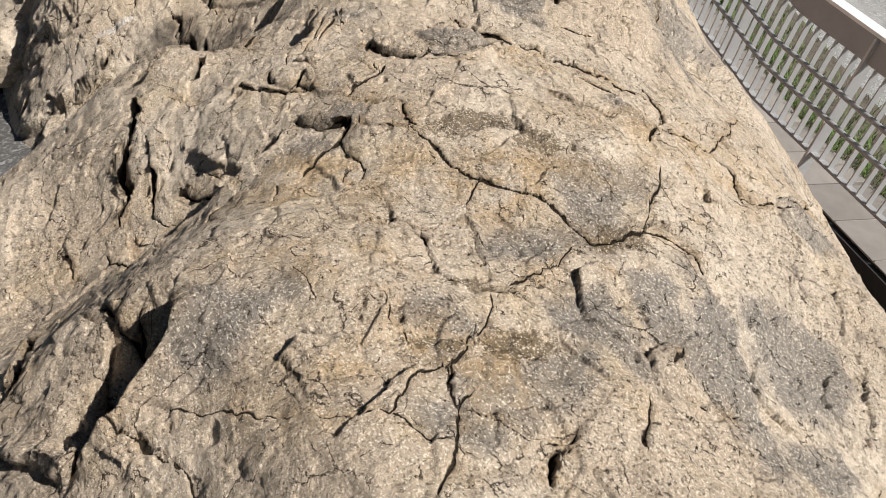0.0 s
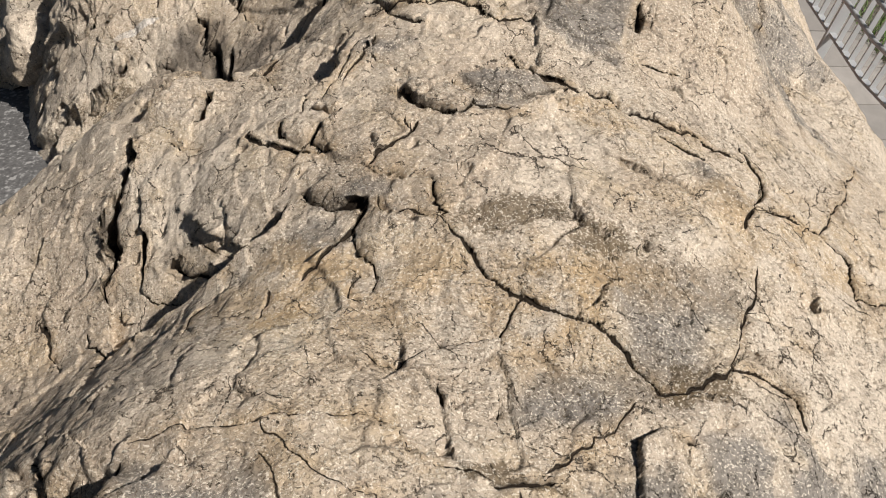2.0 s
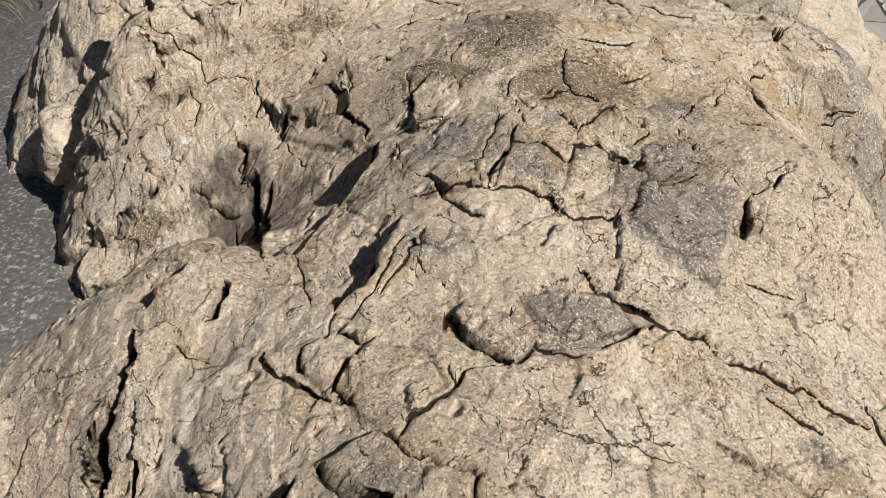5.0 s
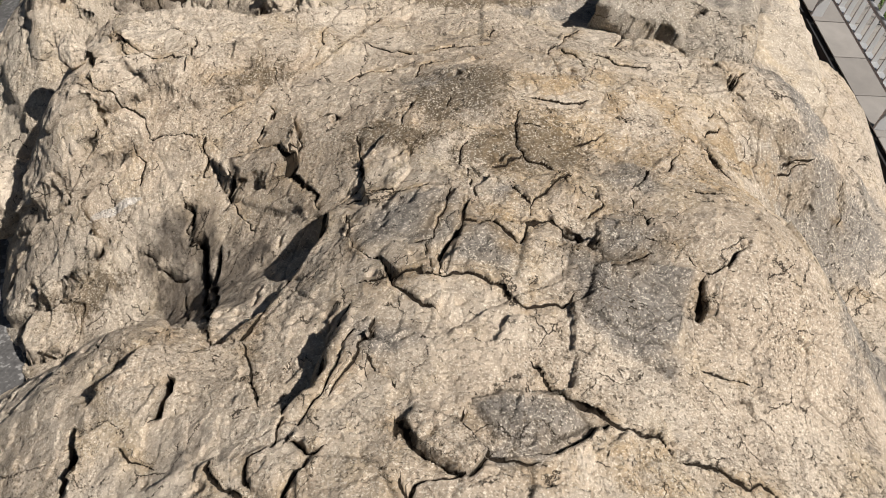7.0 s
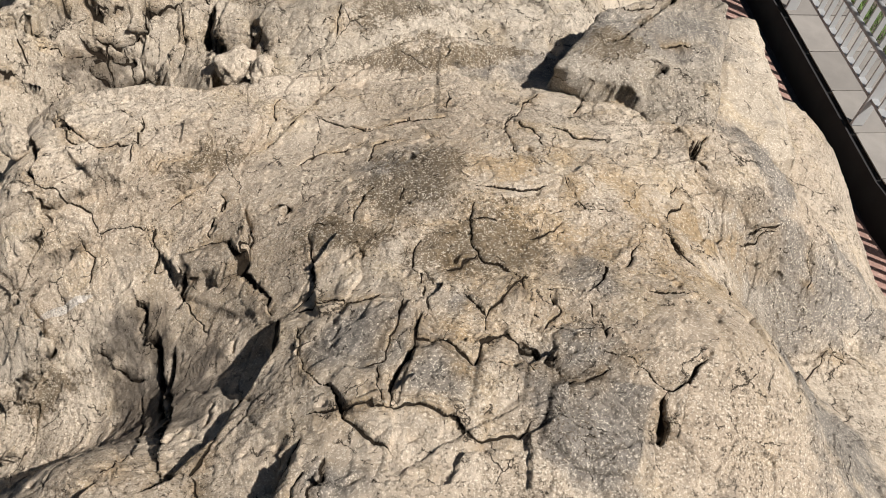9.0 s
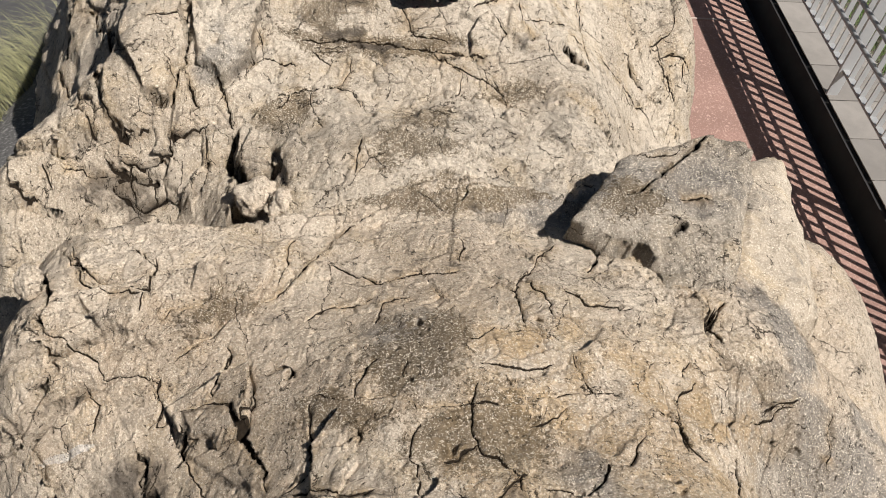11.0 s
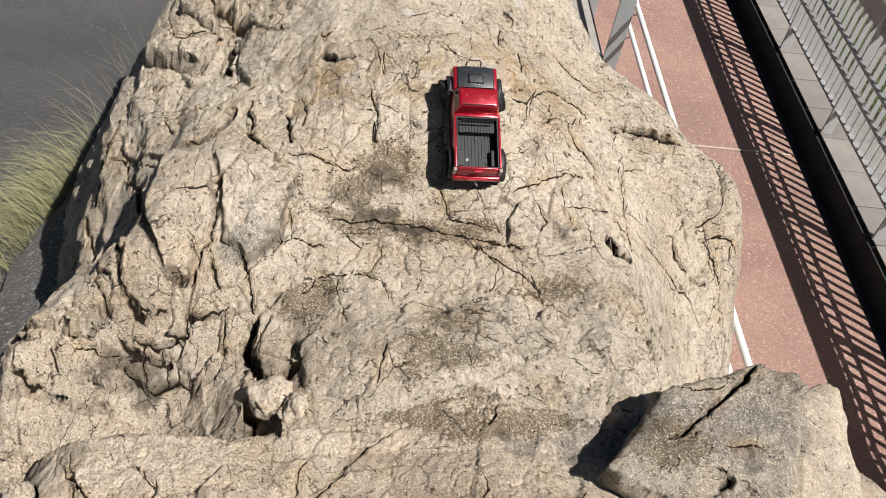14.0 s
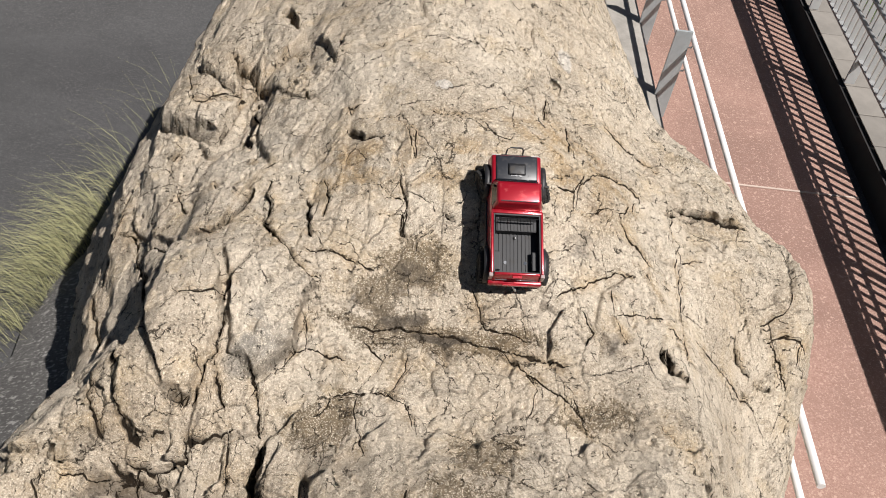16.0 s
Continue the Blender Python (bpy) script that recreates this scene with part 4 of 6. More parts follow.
crack(0.006, 0.02, 0, (0.925, 4.758), (0.936, 4.647), (0.967, 4.561))
crack(0.012, 0.04, 0, (1.119, 4.597), (1.122, 4.532), (1.172, 4.504))
crack(0.005, 0.016, 0, (0.233, 4.963), (0.219, 4.906), (0.234, 4.841))
crack(0.005, 0.016, 0, (-0.047, 5.086), (0.071, 5.072), (0.212, 4.980))
crack(0.006, 0.02, 0, (1.274, 4.747), (1.430, 4.736), (1.575, 4.705))
crack(0.014, 0.05, 0, (1.536, 4.734), (1.581, 4.709))
crack(0.008, 0.03, 0, (1.640, 4.948), (1.691, 4.885), (1.727, 4.813))
crack(0.005, 0.015, 0, (0.474, 5.318), (0.515, 5.249), (0.579, 5.261))
crack(0.005, 0.015, 0, (0.287, 5.350), (0.411, 5.334), (0.474, 5.318))
crack(0.005, 0.016, 0, (0.639, 4.428), (0.673, 4.359), (0.652, 4.283))
crack(0.005, 0.016, 0, (0.576, 4.493), (0.682, 4.389), (0.769, 4.335), (0.817, 4.277))
crack(0.006, 0.02, 0, (0.448, 3.369), (0.462, 3.275), (0.483, 3.202))
crack(0.008, 0.025, 0, (0.602, 3.234), (0.632, 3.271), (0.668, 3.212), (0.660, 3.111))
crack(0.009, 0.025, 0.015, (0.327, 3.665), (0.255, 3.614), (0.178, 3.501), (0.106, 3.401), (0.055, 3.327), (-0.045, 3.279), (-0.122, 3.203), (-0.186, 3.155))
crack(0.006, 0.02, 0, (0.103, 3.570), (0.085, 3.484), (0.064, 3.396))
crack(0.015, 0.03, 0, (0.951, 3.446), (0.898, 3.339))
crack(0.005, 0.016, 0, (0.825, 3.448), (0.730, 3.331), (0.660, 3.213))
crack(0.006, 0.02, 0, (0.991, 3.504), (1.019, 3.396), (1.055, 3.317))
crack(0.014, 0.04, 0, (1.180, 3.155), (1.141, 3.101), (1.159, 3.046))
crack(0.006, 0.02, 0, (0.986, 3.045), (1.044, 3.032), (1.056, 2.988), (1.023, 2.936))
crack(0.006, 0.02, 0, (-0.055, 3.149), (-0.058, 3.097))
crack(0.005, 0.016, 0, (0.214, 3.432), (0.272, 3.379), (0.351, 3.318))
crack(0.005, 0.016, 0, (0.523, 3.033), (0.592, 3.065), (0.662, 3.050))
crack(0.005, 0.016, 0, (0.540, 2.951), (0.638, 2.933), (0.702, 2.944))
crack(0.005, 0.016, 0, (0.344, 3.331), (0.447, 3.350), (0.540, 3.337))
crack(0.009, 0.025, 0.015, (-0.554, 3.592), (-0.472, 3.457), (-0.402, 3.403), (-0.276, 3.363))
crack(0.008, 0.025, 0, (-0.268, 3.483), (-0.276, 3.404), (-0.276, 3.363))
crack(0.018, 0.06, 0.02, (-0.609, 3.524), (-0.531, 3.362), (-0.553, 3.291))
crack(0.016, 0.05, 0, (-0.553, 3.291), (-0.523, 3.210))
crack(0.006, 0.02, 0, (-0.231, 3.264), (-0.204, 3.296), (-0.116, 3.321))
crack(0.005, 0.016, 0, (0.699, 3.283), (0.738, 3.192), (0.735, 3.110))
crack(0.005, 0.016, 0, (0.786, 3.216), (0.829, 3.156), (0.942, 3.146))
crack(0.005, 0.016, 0, (0.146, 3.215), (0.201, 3.249), (0.314, 3.254))
crack(0.005, 0.016, 0, (0.539, 3.547), (0.577, 3.461), (0.553, 3.386))
crack(0.006, 0.02, 0, (0.397, 3.238), (0.340, 3.225), (0.310, 3.139))
patch("grey", 0.54, 1.39, 0.12, 0.15)
patch("grey", -0.22, 1.11, 0.11, 0.07)
patch("grey", 0.39, 1.03, 0.11, 0.13)
patch("grey", 0.16, 0.91, 0.17, 0.05)
patch("grey", 0.09, 1.05, 0.06, 0.05)
patch("grey", 0.29, 1.29, 0.13, 0.06)
patch("grey", 1.88, 2.02, 0.13, 0.23)
patch("grey", 0.58, 1.04, 0.07, 0.15)
patch("grey", 0.04, 0.84, 0.11, 0.06)
patch("grey", 0.61, 2.25, 0.11, 0.12)
patch("grey", 0.63, 2.40, 0.06, 0.06)
patch("grey", 0.29, 2.54, 0.07, 0.09)
patch("grey", 0.39, 2.40, 0.06, 0.06)
patch("grey", 0.38, 2.05, 0.07, 0.04)
patch("grey", 0.69, 2.64, 0.08, 0.09)
patch("grey", 0.37, 3.02, 0.10, 0.12)
patch("grey", 0.44, 2.58, 0.04, 0.05)
patch("grey", 0.16, 2.23, 0.07, 0.07)
patch("grey", 0.35, 2.03, 0.07, 0.04)
patch("grey", 0.07, 1.75, 0.06, 0.04)
patch("grey", 0.00, 1.65, 0.09, 0.06)
patch("grey", 1.12, 3.65, 0.40, 0.14)
patch("grey", -0.19, 4.44, 0.09, 0.11)
patch("lichen", 0.04, 0.97, 0.05, 0.04)
patch("lichen", 0.18, 0.98, 0.09, 0.06)
patch("lichen", 0.45, 1.59, 0.11, 0.08)
patch("lichen", 0.20, 1.13, 0.06, 0.02)
patch("lichen", 0.59, 1.29, 0.09, 0.04)
patch("lichen", 0.31, 1.66, 0.15, 0.04)
patch("lichen", 0.45, 2.78, 0.11, 0.10)
patch("lichen", 0.23, 2.87, 0.14, 0.05)
patch("lichen", 0.34, 3.00, 0.12, 0.10)
patch("lichen", -0.09, 3.31, 0.13, 0.07)
patch("lichen", 0.50, 2.77, 0.14, 0.14)
patch("lichen", 0.49, 3.93, 0.17, 0.13)
patch("lichen", 0.29, 4.76, 0.16, 0.11)
patch("lichen", 0.14, 4.54, 0.16, 0.07)
patch("lichen", 0.44, 4.52, 0.33, 0.06)
patch("lichen", 0.06, 4.21, 0.10, 0.11)
patch("lichen", 0.19, 4.67, 0.12, 0.09)
patch("lichen", 0.03, 4.23, 0.10, 0.09)
patch("lichen", 0.57, 3.70, 0.36, 0.07)
patch("lichen", 0.84, 4.28, 0.12, 0.08)
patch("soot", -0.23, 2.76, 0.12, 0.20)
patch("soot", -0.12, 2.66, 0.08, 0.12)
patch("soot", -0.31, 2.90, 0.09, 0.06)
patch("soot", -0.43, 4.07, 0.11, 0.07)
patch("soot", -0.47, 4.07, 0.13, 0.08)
patch("lichen", 1.04, 3.55, 0.14, 0.12)
patch("soot", 0.29, 4.73, 0.08, 0.07)
patch("lichen", -0.52, 2.87, 0.14, 0.06)
patch("ochre", 0.94, 2.82, 0.33, 0.24)
patch("ochre", 0.51, 1.96, 0.15, 0.07)
patch("ochre", 0.85, 2.85, 0.31, 0.15)
patch("ochre", 0.08, 0.96, 0.16, 0.10)
patch("ochre", 0.89, 1.66, 0.27, 0.15)
patch("ochre", 0.55, 5.11, 0.40, 0.12)
patch("ochre", 0.63, 3.03, 0.16, 0.12)
patch("ochre", -0.04, 1.51, 0.17, 0.17)
patch("grey", 0.92, 1.08, 0.13, 0.12)
patch("grey", 0.82, 0.82, 0.09, 0.07)
patch("grey", 0.68, 0.98, 0.08, 0.23)
patch("grey", 1.41, 2.85, 0.40, 0.15)
patch("grey", 1.30, 2.35, 0.20, 0.27)
patch("grey", 1.41, 3.11, 0.10, 0.17)
patch("grey", 0.76, 1.77, 0.06, 0.05)
patch("pale", -0.47, 3.00, 0.07, 0.01)
patch("pale", 0.32, 5.50, 0.03, 0.02)
patch("pale", 0.84, 6.02, 0.03, 0.08)
patch("ochre", 0.85, 2.85, 0.21, 0.13)
patch("ochre", 0.44, 2.58, 0.05, 0.29)
patch("ochre", 0.60, 2.92, 0.16, 0.14)
patch("ochre", 0.61, 2.49, 0.06, 0.06)
patch("ochre", 0.29, 1.47, 0.30, 0.13)
patch("ochre", -0.01, 0.96, 0.11, 0.07)
patch("lichen", 0.54, 2.77, 0.11, 0.14)
patch("lichen", 0.41, 3.02, 0.11, 0.13)
patch("grey", 0.64, 2.27, 0.09, 0.12)
patch("grey", 0.22, 2.57, 0.08, 0.08)
patch("grey", 0.61, 2.43, 0.06, 0.05)
patch("grey", 0.37, 2.43, 0.06, 0.04)
patch("lichen", 0.22, 4.56, 0.12, 0.06)
patch("lichen", 0.52, 4.51, 0.17, 0.03)
patch("lichen", 0.11, 4.25, 0.10, 0.07)
patch("lichen", 0.53, 4.13, 0.13, 0.10)
patch("soot", 0.36, 4.53, 0.16, 0.02)
patch("soot", 0.23, 4.58, 0.07, 0.03)
patch("lichen", 0.29, 4.75, 0.13, 0.06)
patch("ochre", 0.78, 5.30, 0.27, 0.20)
patch("ochre", 0.02, 5.13, 0.17, 0.15)


def detail(X, Y, shape, fine=1.0, blocky=1.0, relief=1.0):
    """Relief on the smooth form: steps, blocks, cracks and roughness. Returns the height and how much dirt and painted
    shade lies in the cracks.
    """
    x, y = X.ravel(), Y.ravel()
    z = shape(x, y)
    wx, wy = x + 0.03 * fbm(x, y, 4, 3, 31) + 0.012 * fbm(x, y, 26, 3, 33), y + 0.03 * fbm(x, y, 4, 3, 57) + 0.012 * fbm(x, y, 26, 3, 59)
    # where the flank falls away to the left it breaks into treads and risers
    fall = np.clip(((shape(x + 0.06, y) - shape(x - 0.06, y)) / 0.12 - 0.30) / 0.5, 0, 1)
    _, block, bx, by = cells(wx * 1.2, wy * 0.7, 4.2, 83)
    high = 0.20
    q = (z + 0.07 * block + 0.16 * fbm(x, y, 1.1, 2, 9) + 0.12 * (bx * np.cos(7 * block) + by * np.sin(7 * block))) / high
    whole = np.floor(q)
    part_way = q - whole
    stepped = np.where(part_way < 0.78, part_way * 0.35, 0.273 + (part_way - 0.78) * 3.305)
    z = z + fall * (0.4 if blocky > 1 else 0.08) * high * (stepped - part_way)
    z += relief * 0.020 * fbm(x, y, 2.6, 2, 3)
    # folds that run obliquely along the left flank
    fold = np.abs(fbm(wx * 1.0 + wy * 0.55, wy * 0.25 - wx * 0.15, 9, 3, 77))
    flank = np.clip(0.25 - (x - 0.1) * 0.9, 0.15, 1.0)
    z -= 0.006 * flank * np.clip(0.10 - fold, 0, 1) / 0.10
    dirt_shade, rust = np.zeros_like(x), np.zeros_like(x)
    for cx, cy, rx, ry, rise, turn in LUMPS:
        m = np.nonzero((np.abs(x - cx) < 1.5 * (rx + ry)) & (np.abs(y - cy) < 1.5 * (rx + ry)))[0]
        if not len(m):
            continue
        ux, uy = x[m] + 0.6 * (wx[m] - x[m]) - cx, y[m] + 0.6 * (wy[m] - y[m]) - cy
        lx, ly = (ux * math.cos(turn) + uy * math.sin(turn)) / rx, (uy * math.cos(turn) - ux * math.sin(turn)) / ry
        # an angular outline: the farthest of some sides
        r = np.zeros(len(m))
        spin = 31.7 * cx + 17.3 * cy
        for k in range(7):
            a = spin + 2 * math.pi * (k + 0.35 * math.sin(3.1 * k + spin)) / 7
            r = np.maximum(r, (lx * math.cos(a) + ly * math.sin(a)) / (0.92 + 0.14 * math.sin(5.3 * k + 2 * spin)))
        soft = 0.08
        e = np.clip((1.12 - r) / soft, 0, 1)
        tilt = 0.45 * (lx * math.cos(spin) + ly * math.sin(spin))
        z[m] += rise * e * (1 + np.clip(tilt, -0.5, 0.5))
        groove = np.exp(-((r - 1.13) / 0.05) ** 2)
        z[m] -= 0.35 * rise * groove
        dirt_shade[m] = np.maximum(dirt_shade[m], 0.5 * groove * np.clip(rise / 0.03, 0, 1) * (0.5 + value_noise(x[m] * 9, y[m] * 9, 61)))
    for rise, _, poly in BLOCKS if relief == 1.0 else ():
        lo, hi = poly.min(0) - 0.05, poly.max(0) + 0.05
        m = np.nonzero((x > lo[0]) & (x < hi[0]) & (y > lo[1]) & (y < hi[1]))[0]
        if not len(m):
            continue
        deep = inside_by(x[m] + 0.45 * (wx[m] - x[m]), y[m] + 0.45 * (wy[m] - y[m]), poly)
        mid = poly.mean(0)
        spin = 31.7 * mid[0] + 17.3 * mid[1]
        lean = ((x[m] - mid[0]) * math.cos(spin) + (y[m] - mid[1]) * math.sin(spin)) / np.ptp(poly, 0).max()
        z[m] += rise * (np.clip(deep / 0.010 + 0.5, 0, 1) * 0.7 + 0.3 * np.clip(deep / 0.06, 0, 1) ** 0.6) * (1 + 0.8 * lean)
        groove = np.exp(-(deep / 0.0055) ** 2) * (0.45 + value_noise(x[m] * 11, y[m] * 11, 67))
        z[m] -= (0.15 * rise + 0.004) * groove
        dirt_shade[m] = np.maximum(dirt_shade[m], np.clip(0.9 * groove, 0, 0.8))
    for scale, seed, lift, tilt, deep, half, cover in ((3.0, 11, 0.006, 0.02, 0.012, 0.0045, 0.40), (7.5, 29, 0.0055, 0.10, 0.005, 0.0035, 0.08), (19.0, 47, 0.0030, 0.11, 0.002, 0.003, 0.10), (44.0, 53, 0.0012, 0.07, 0.001, 0.003, 0.3)):
        edge, rid, ox, oy = cells(wx * 1.15, wy * 0.9, scale, seed)
        patchy = np.clip(fbm(x, y, 1.7, 3, seed + 5) * 5 + 0.45, 0, 1)
        left = np.clip(0.75 - x * 1.2, 0, 1)
        much = 1 + (blocky - 1) * (left if scale < 4 else 0.4 + 0.6 * left)
        # each block has its own height and its own flat, tilted face
        z += relief * much * lift * (rid - 0.5) * patchy * np.clip(edge / 0.006, 0, 1)
        z += relief * tilt * (1.0 + 0.6 * (blocky > 1) * (scale > 4)) * (0.25 + 0.75 * patchy) * (ox * np.cos(9 * rid) + oy * np.sin(9 * rid))
        there = np.clip((fbm(x, y, 2.4 + 0.35 * scale, 3, seed + 3) - cover + 0.12 * (blocky > 1) * left) * 11, 0, 1)
        v = np.clip(1 - edge / (half * (0.6 + 0.4 * much)), 0, 1) * there
        z -= relief * deep * much * v
        dirt_shade = np.maximum(dirt_shade, 0.6 * relief * v * (scale < 8))
    z += 0.010 * relief * fbm(x, y, 8, 4, 91) - 0.005 * relief * np.abs(fbm(wx, wy, 17, 3, 97)) + 0.0032 * fbm(wx, wy, 60, 3, 95) * fine
    pits = np.clip(fbm(wx, wy, 30, 3, 123) - 0.40, 0, 1)
    z -= 0.05 * relief * pits
    line, line_half = np.full_like(x, 0.02), np.zeros_like(x)
    wob_x, wob_y = x + 0.016 * fbm(x, y, 22, 3, 141), y + 0.016 * fbm(x, y, 22, 3, 151)
    for width, depth, ledge, pts in CRACKS if relief == 1.0 else SLAB_CRACKS if relief == 0.8 else ():
        reach = 0.30 if ledge else 3 * width + 0.08
        lo, hi = pts.min(0) - reach, pts.max(0) + reach
        near = np.nonzero((x > lo[0]) & (x < hi[0]) & (y > lo[1]) & (y < hi[1]))[0]
        if not len(near):
            continue
        px, py = wob_x[near], wob_y[near]
        best, side, along = np.full(len(near), 9.0), np.zeros(len(near)), np.zeros(len(near))
        seg = np.diff(pts, axis=0)
        length = np.hypot(seg[:, 0], seg[:, 1])
        start = np.r_[0, np.cumsum(length)]
        for k, (a, d) in enumerate(zip(pts, seg)):
            if length[k] < 1e-6:
                continue
            t = np.clip(((px - a[0]) * d[0] + (py - a[1]) * d[1]) / length[k] ** 2, 0, 1)
            ex, ey = px - a[0] - t * d[0], py - a[1] - t * d[1]
            dist = np.hypot(ex, ey)
            closer = dist < best
            best = np.where(closer, dist, best)
            side = np.where(closer, np.sign(d[1] * ex - d[0] * ey), side)
            along = np.where(closer, (start[k] + t * length[k]) / start[-1], along)
        half = max(0.5 * width, 0.0036) * (1.0 + 0.9 * value_noise(px * 16, py * 16, 171))
        taper = np.clip(np.minimum(along, 1 - along) * 12 + 0.35, 0, 1)
        v = np.clip(1 - best / (half * taper), 0, 1) ** 0.7
        deep = depth if width > 0.0135 else min(depth, 1.8 * width) if width > 0.0085 else min(depth, 1.1 * width + 0.002)
        z[near] -= deep * v * taper
        if ledge:
            ends = np.clip(np.minimum(along, 1 - along) * 5, 0, 1)
            ramp = np.clip(best / 0.012, 0, 1)
            z[near] -= np.where(side > 0, 0.72, -0.28) * ledge * ramp * ends * np.exp(-best / np.where(side > 0, 0.13, 0.08)) * np.clip(3 - best / 0.1, 0, 1)
        else:
            # one lip stands a little higher than the other
            higher = math.copysign(1.0, math.sin(37.0 * pts[0, 0] + 53.0 * pts[-1, 1]))
            lip = np.clip(best / half, 0, 1) * np.exp(-best / 0.03) * np.clip((reach - best) / 0.03, 0, 1) * np.clip(np.minimum(along, 1 - along) * 6, 0, 1)
            z[near] += (0.25 * deep + 0.0025) * lip * np.where(side * higher < 0, 1.0, -0.6)
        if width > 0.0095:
            dirt_shade[near] = np.maximum(dirt_shade[near], np.clip(1.1 - best / half, 0, 1) * taper * min(1, width / 0.012))
        # the crack's thin black line, painted shade and dirt: signed distance and half width
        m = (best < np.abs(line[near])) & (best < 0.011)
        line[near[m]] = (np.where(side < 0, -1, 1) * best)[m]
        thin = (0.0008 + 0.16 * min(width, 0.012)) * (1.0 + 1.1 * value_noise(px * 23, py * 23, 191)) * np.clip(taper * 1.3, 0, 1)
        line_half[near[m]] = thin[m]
        rust[near] = np.maximum(rust[near], 0.8 * np.exp(-best / 0.022) * taper)
    return z.reshape(X.shape), dirt_shade, rust, line, line_half


def stains(X, Y):
    x, y = X.ravel(), Y.ravel()
    wx, wy = x + 0.10 * fbm(x, y, 6, 4, 201), y + 0.10 * fbm(x, y, 6, 4, 211)
    out = {k: np.zeros_like(x) for k in ("grey", "lichen", "soot", "ochre", "pale")}
    for kind, cx, cy, rx, ry in PATCHES:
        k = 0.15 if kind == "pale" else 1.0
        r = np.sqrt(((x + k * (wx - x) - cx) / rx) ** 2 + ((y + k * (wy - y) - cy) / ry) ** 2)
        out[kind] = np.maximum(out[kind], np.clip(1.45 - r, 0, 1))
    for _, grey, poly in BLOCKS:
        if grey:
            m = np.nonzero((np.abs(x - poly[:, 0].mean()) < 0.3) & (np.abs(y - poly[:, 1].mean()) < 0.3))[0]
            deep = inside_by(x[m] + 0.2 * (wx[m] - x[m]), y[m] + 0.2 * (wy[m] - y[m]), poly)
            out["grey"][m] = np.maximum(out["grey"][m], grey * np.clip(deep / 0.02 + 0.3, 0, 1))
    return out


def grid_rock(name, xs, ys, shape, mat, fine=1.0, blocky=1.0, relief=1.0, parent=None, label=""):
    """A rock mass over a grid of the plan, with its relief and its stains."""
    X, Y = np.meshgrid(xs, ys)
    Z, dirt_shade, rust, line, line_half = detail(X, Y, shape, fine, blocky, relief)
    ny, nx = X.shape
    # the relief also leans the surface sideways a little, so that blocks stand out and edges overhang
    gy, gx = np.gradient(Z)
    steep = np.clip(np.hypot(gx / np.gradient(X, axis=1), gy / np.gradient(Y, axis=0)) - 1.2, 0, 3)
    lean = 0.010 * steep * fbm(X.ravel() * 7, Z.ravel() * 7 + Y.ravel() * 5, 3, 2, 301).reshape(X.shape)
    co = np.stack([X + lean, Y + lean, np.maximum(Z, -3.2)], -1).reshape(-1, 3)
    idx = np.arange(nx * ny).reshape(ny, nx)
    quads = np.stack([idx[:-1, :-1], idx[:-1, 1:], idx[1:, 1:], idx[1:, :-1]], -1).reshape(-1, 4)
    quads = quads[Z.ravel()[quads].max(1) > -3.1]
    values = stains(X, Y)
    values.update(dirt_shade=dirt_shade, line=line, line_half=line_half)
    values["ochre"] = np.maximum(values["ochre"], rust)
    mid = co[quads].mean(1)
    owner = np.full(len(quads), -1)
    for k, (rise, _, poly) in enumerate(BLOCKS if relief == 1.0 else ()):
        if (poly[:, 1].mean() < 3.6) == (shape is front_height):
            owner[inside_by(mid[:, 0], mid[:, 1], poly) > 0] = k
    body = sheet(name, co, quads[owner < 0], values, mat)
    body.parent = parent
    for k in np.unique(owner[owner >= 0]):
        small = BLOCKS[k][0] < 0.02
        piece = sheet("flake" if small else "block", co, quads[owner == k], values, mat, 0.03 if small else 0.07)
        piece.parent = body
    return tagged(body, label)


def sheet(name, co, quads, values, mat, thick=0.0):
    """A mesh from some of the faces over the grid. With a thickness its rim is drawn down into the rock."""
    used, faces = np.unique(quads, return_inverse=True)
    faces = faces.reshape(-1, 4)
    points, count = co[used], len(used)
    if thick:
        edges = np.concatenate([faces[:, (i, (i + 1) % 4)] for i in range(4)])
        key = np.sort(edges, 1) @ np.array((count, 1))
        once, first, times = np.unique(key, return_index=True, return_counts=True)
        rim = edges[first[times == 1]]
        points = np.concatenate([points, points - (0, 0, thick)])
        faces = np.concatenate([faces, np.stack([rim[:, 1], rim[:, 0], rim[:, 0] + count, rim[:, 1] + count], -1)])
        extra, faces = np.unique(faces, return_inverse=True)
        faces = faces.reshape(-1, 4)
        points, used = points[extra], np.concatenate([used, used])[extra]
    me = bpy.data.meshes.new(name)
    me.vertices.add(len(points))
    me.vertices.foreach_set("co", points.astype(np.float32).ravel())
    me.loops.add(faces.size)
    me.loops.foreach_set("vertex_index", faces.ravel().astype(np.int32))
    me.polygons.add(len(faces))
    me.polygons.foreach_set("loop_start", np.arange(0, faces.size, 4, dtype=np.int32))
    me.update(calc_edges=True)
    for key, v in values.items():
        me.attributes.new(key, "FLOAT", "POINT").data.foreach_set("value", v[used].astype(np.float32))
    me.materials.append(mat)
    me.shade_smooth()
    return new(name, me)


def steps(*spans):
    """Stations along an axis: (from, to, step), joined."""
    return np.unique(np.concatenate([np.arange(a, b - s * 0.4, s) for a, b, s in spans] + [np.array([spans[-1][1]])]))


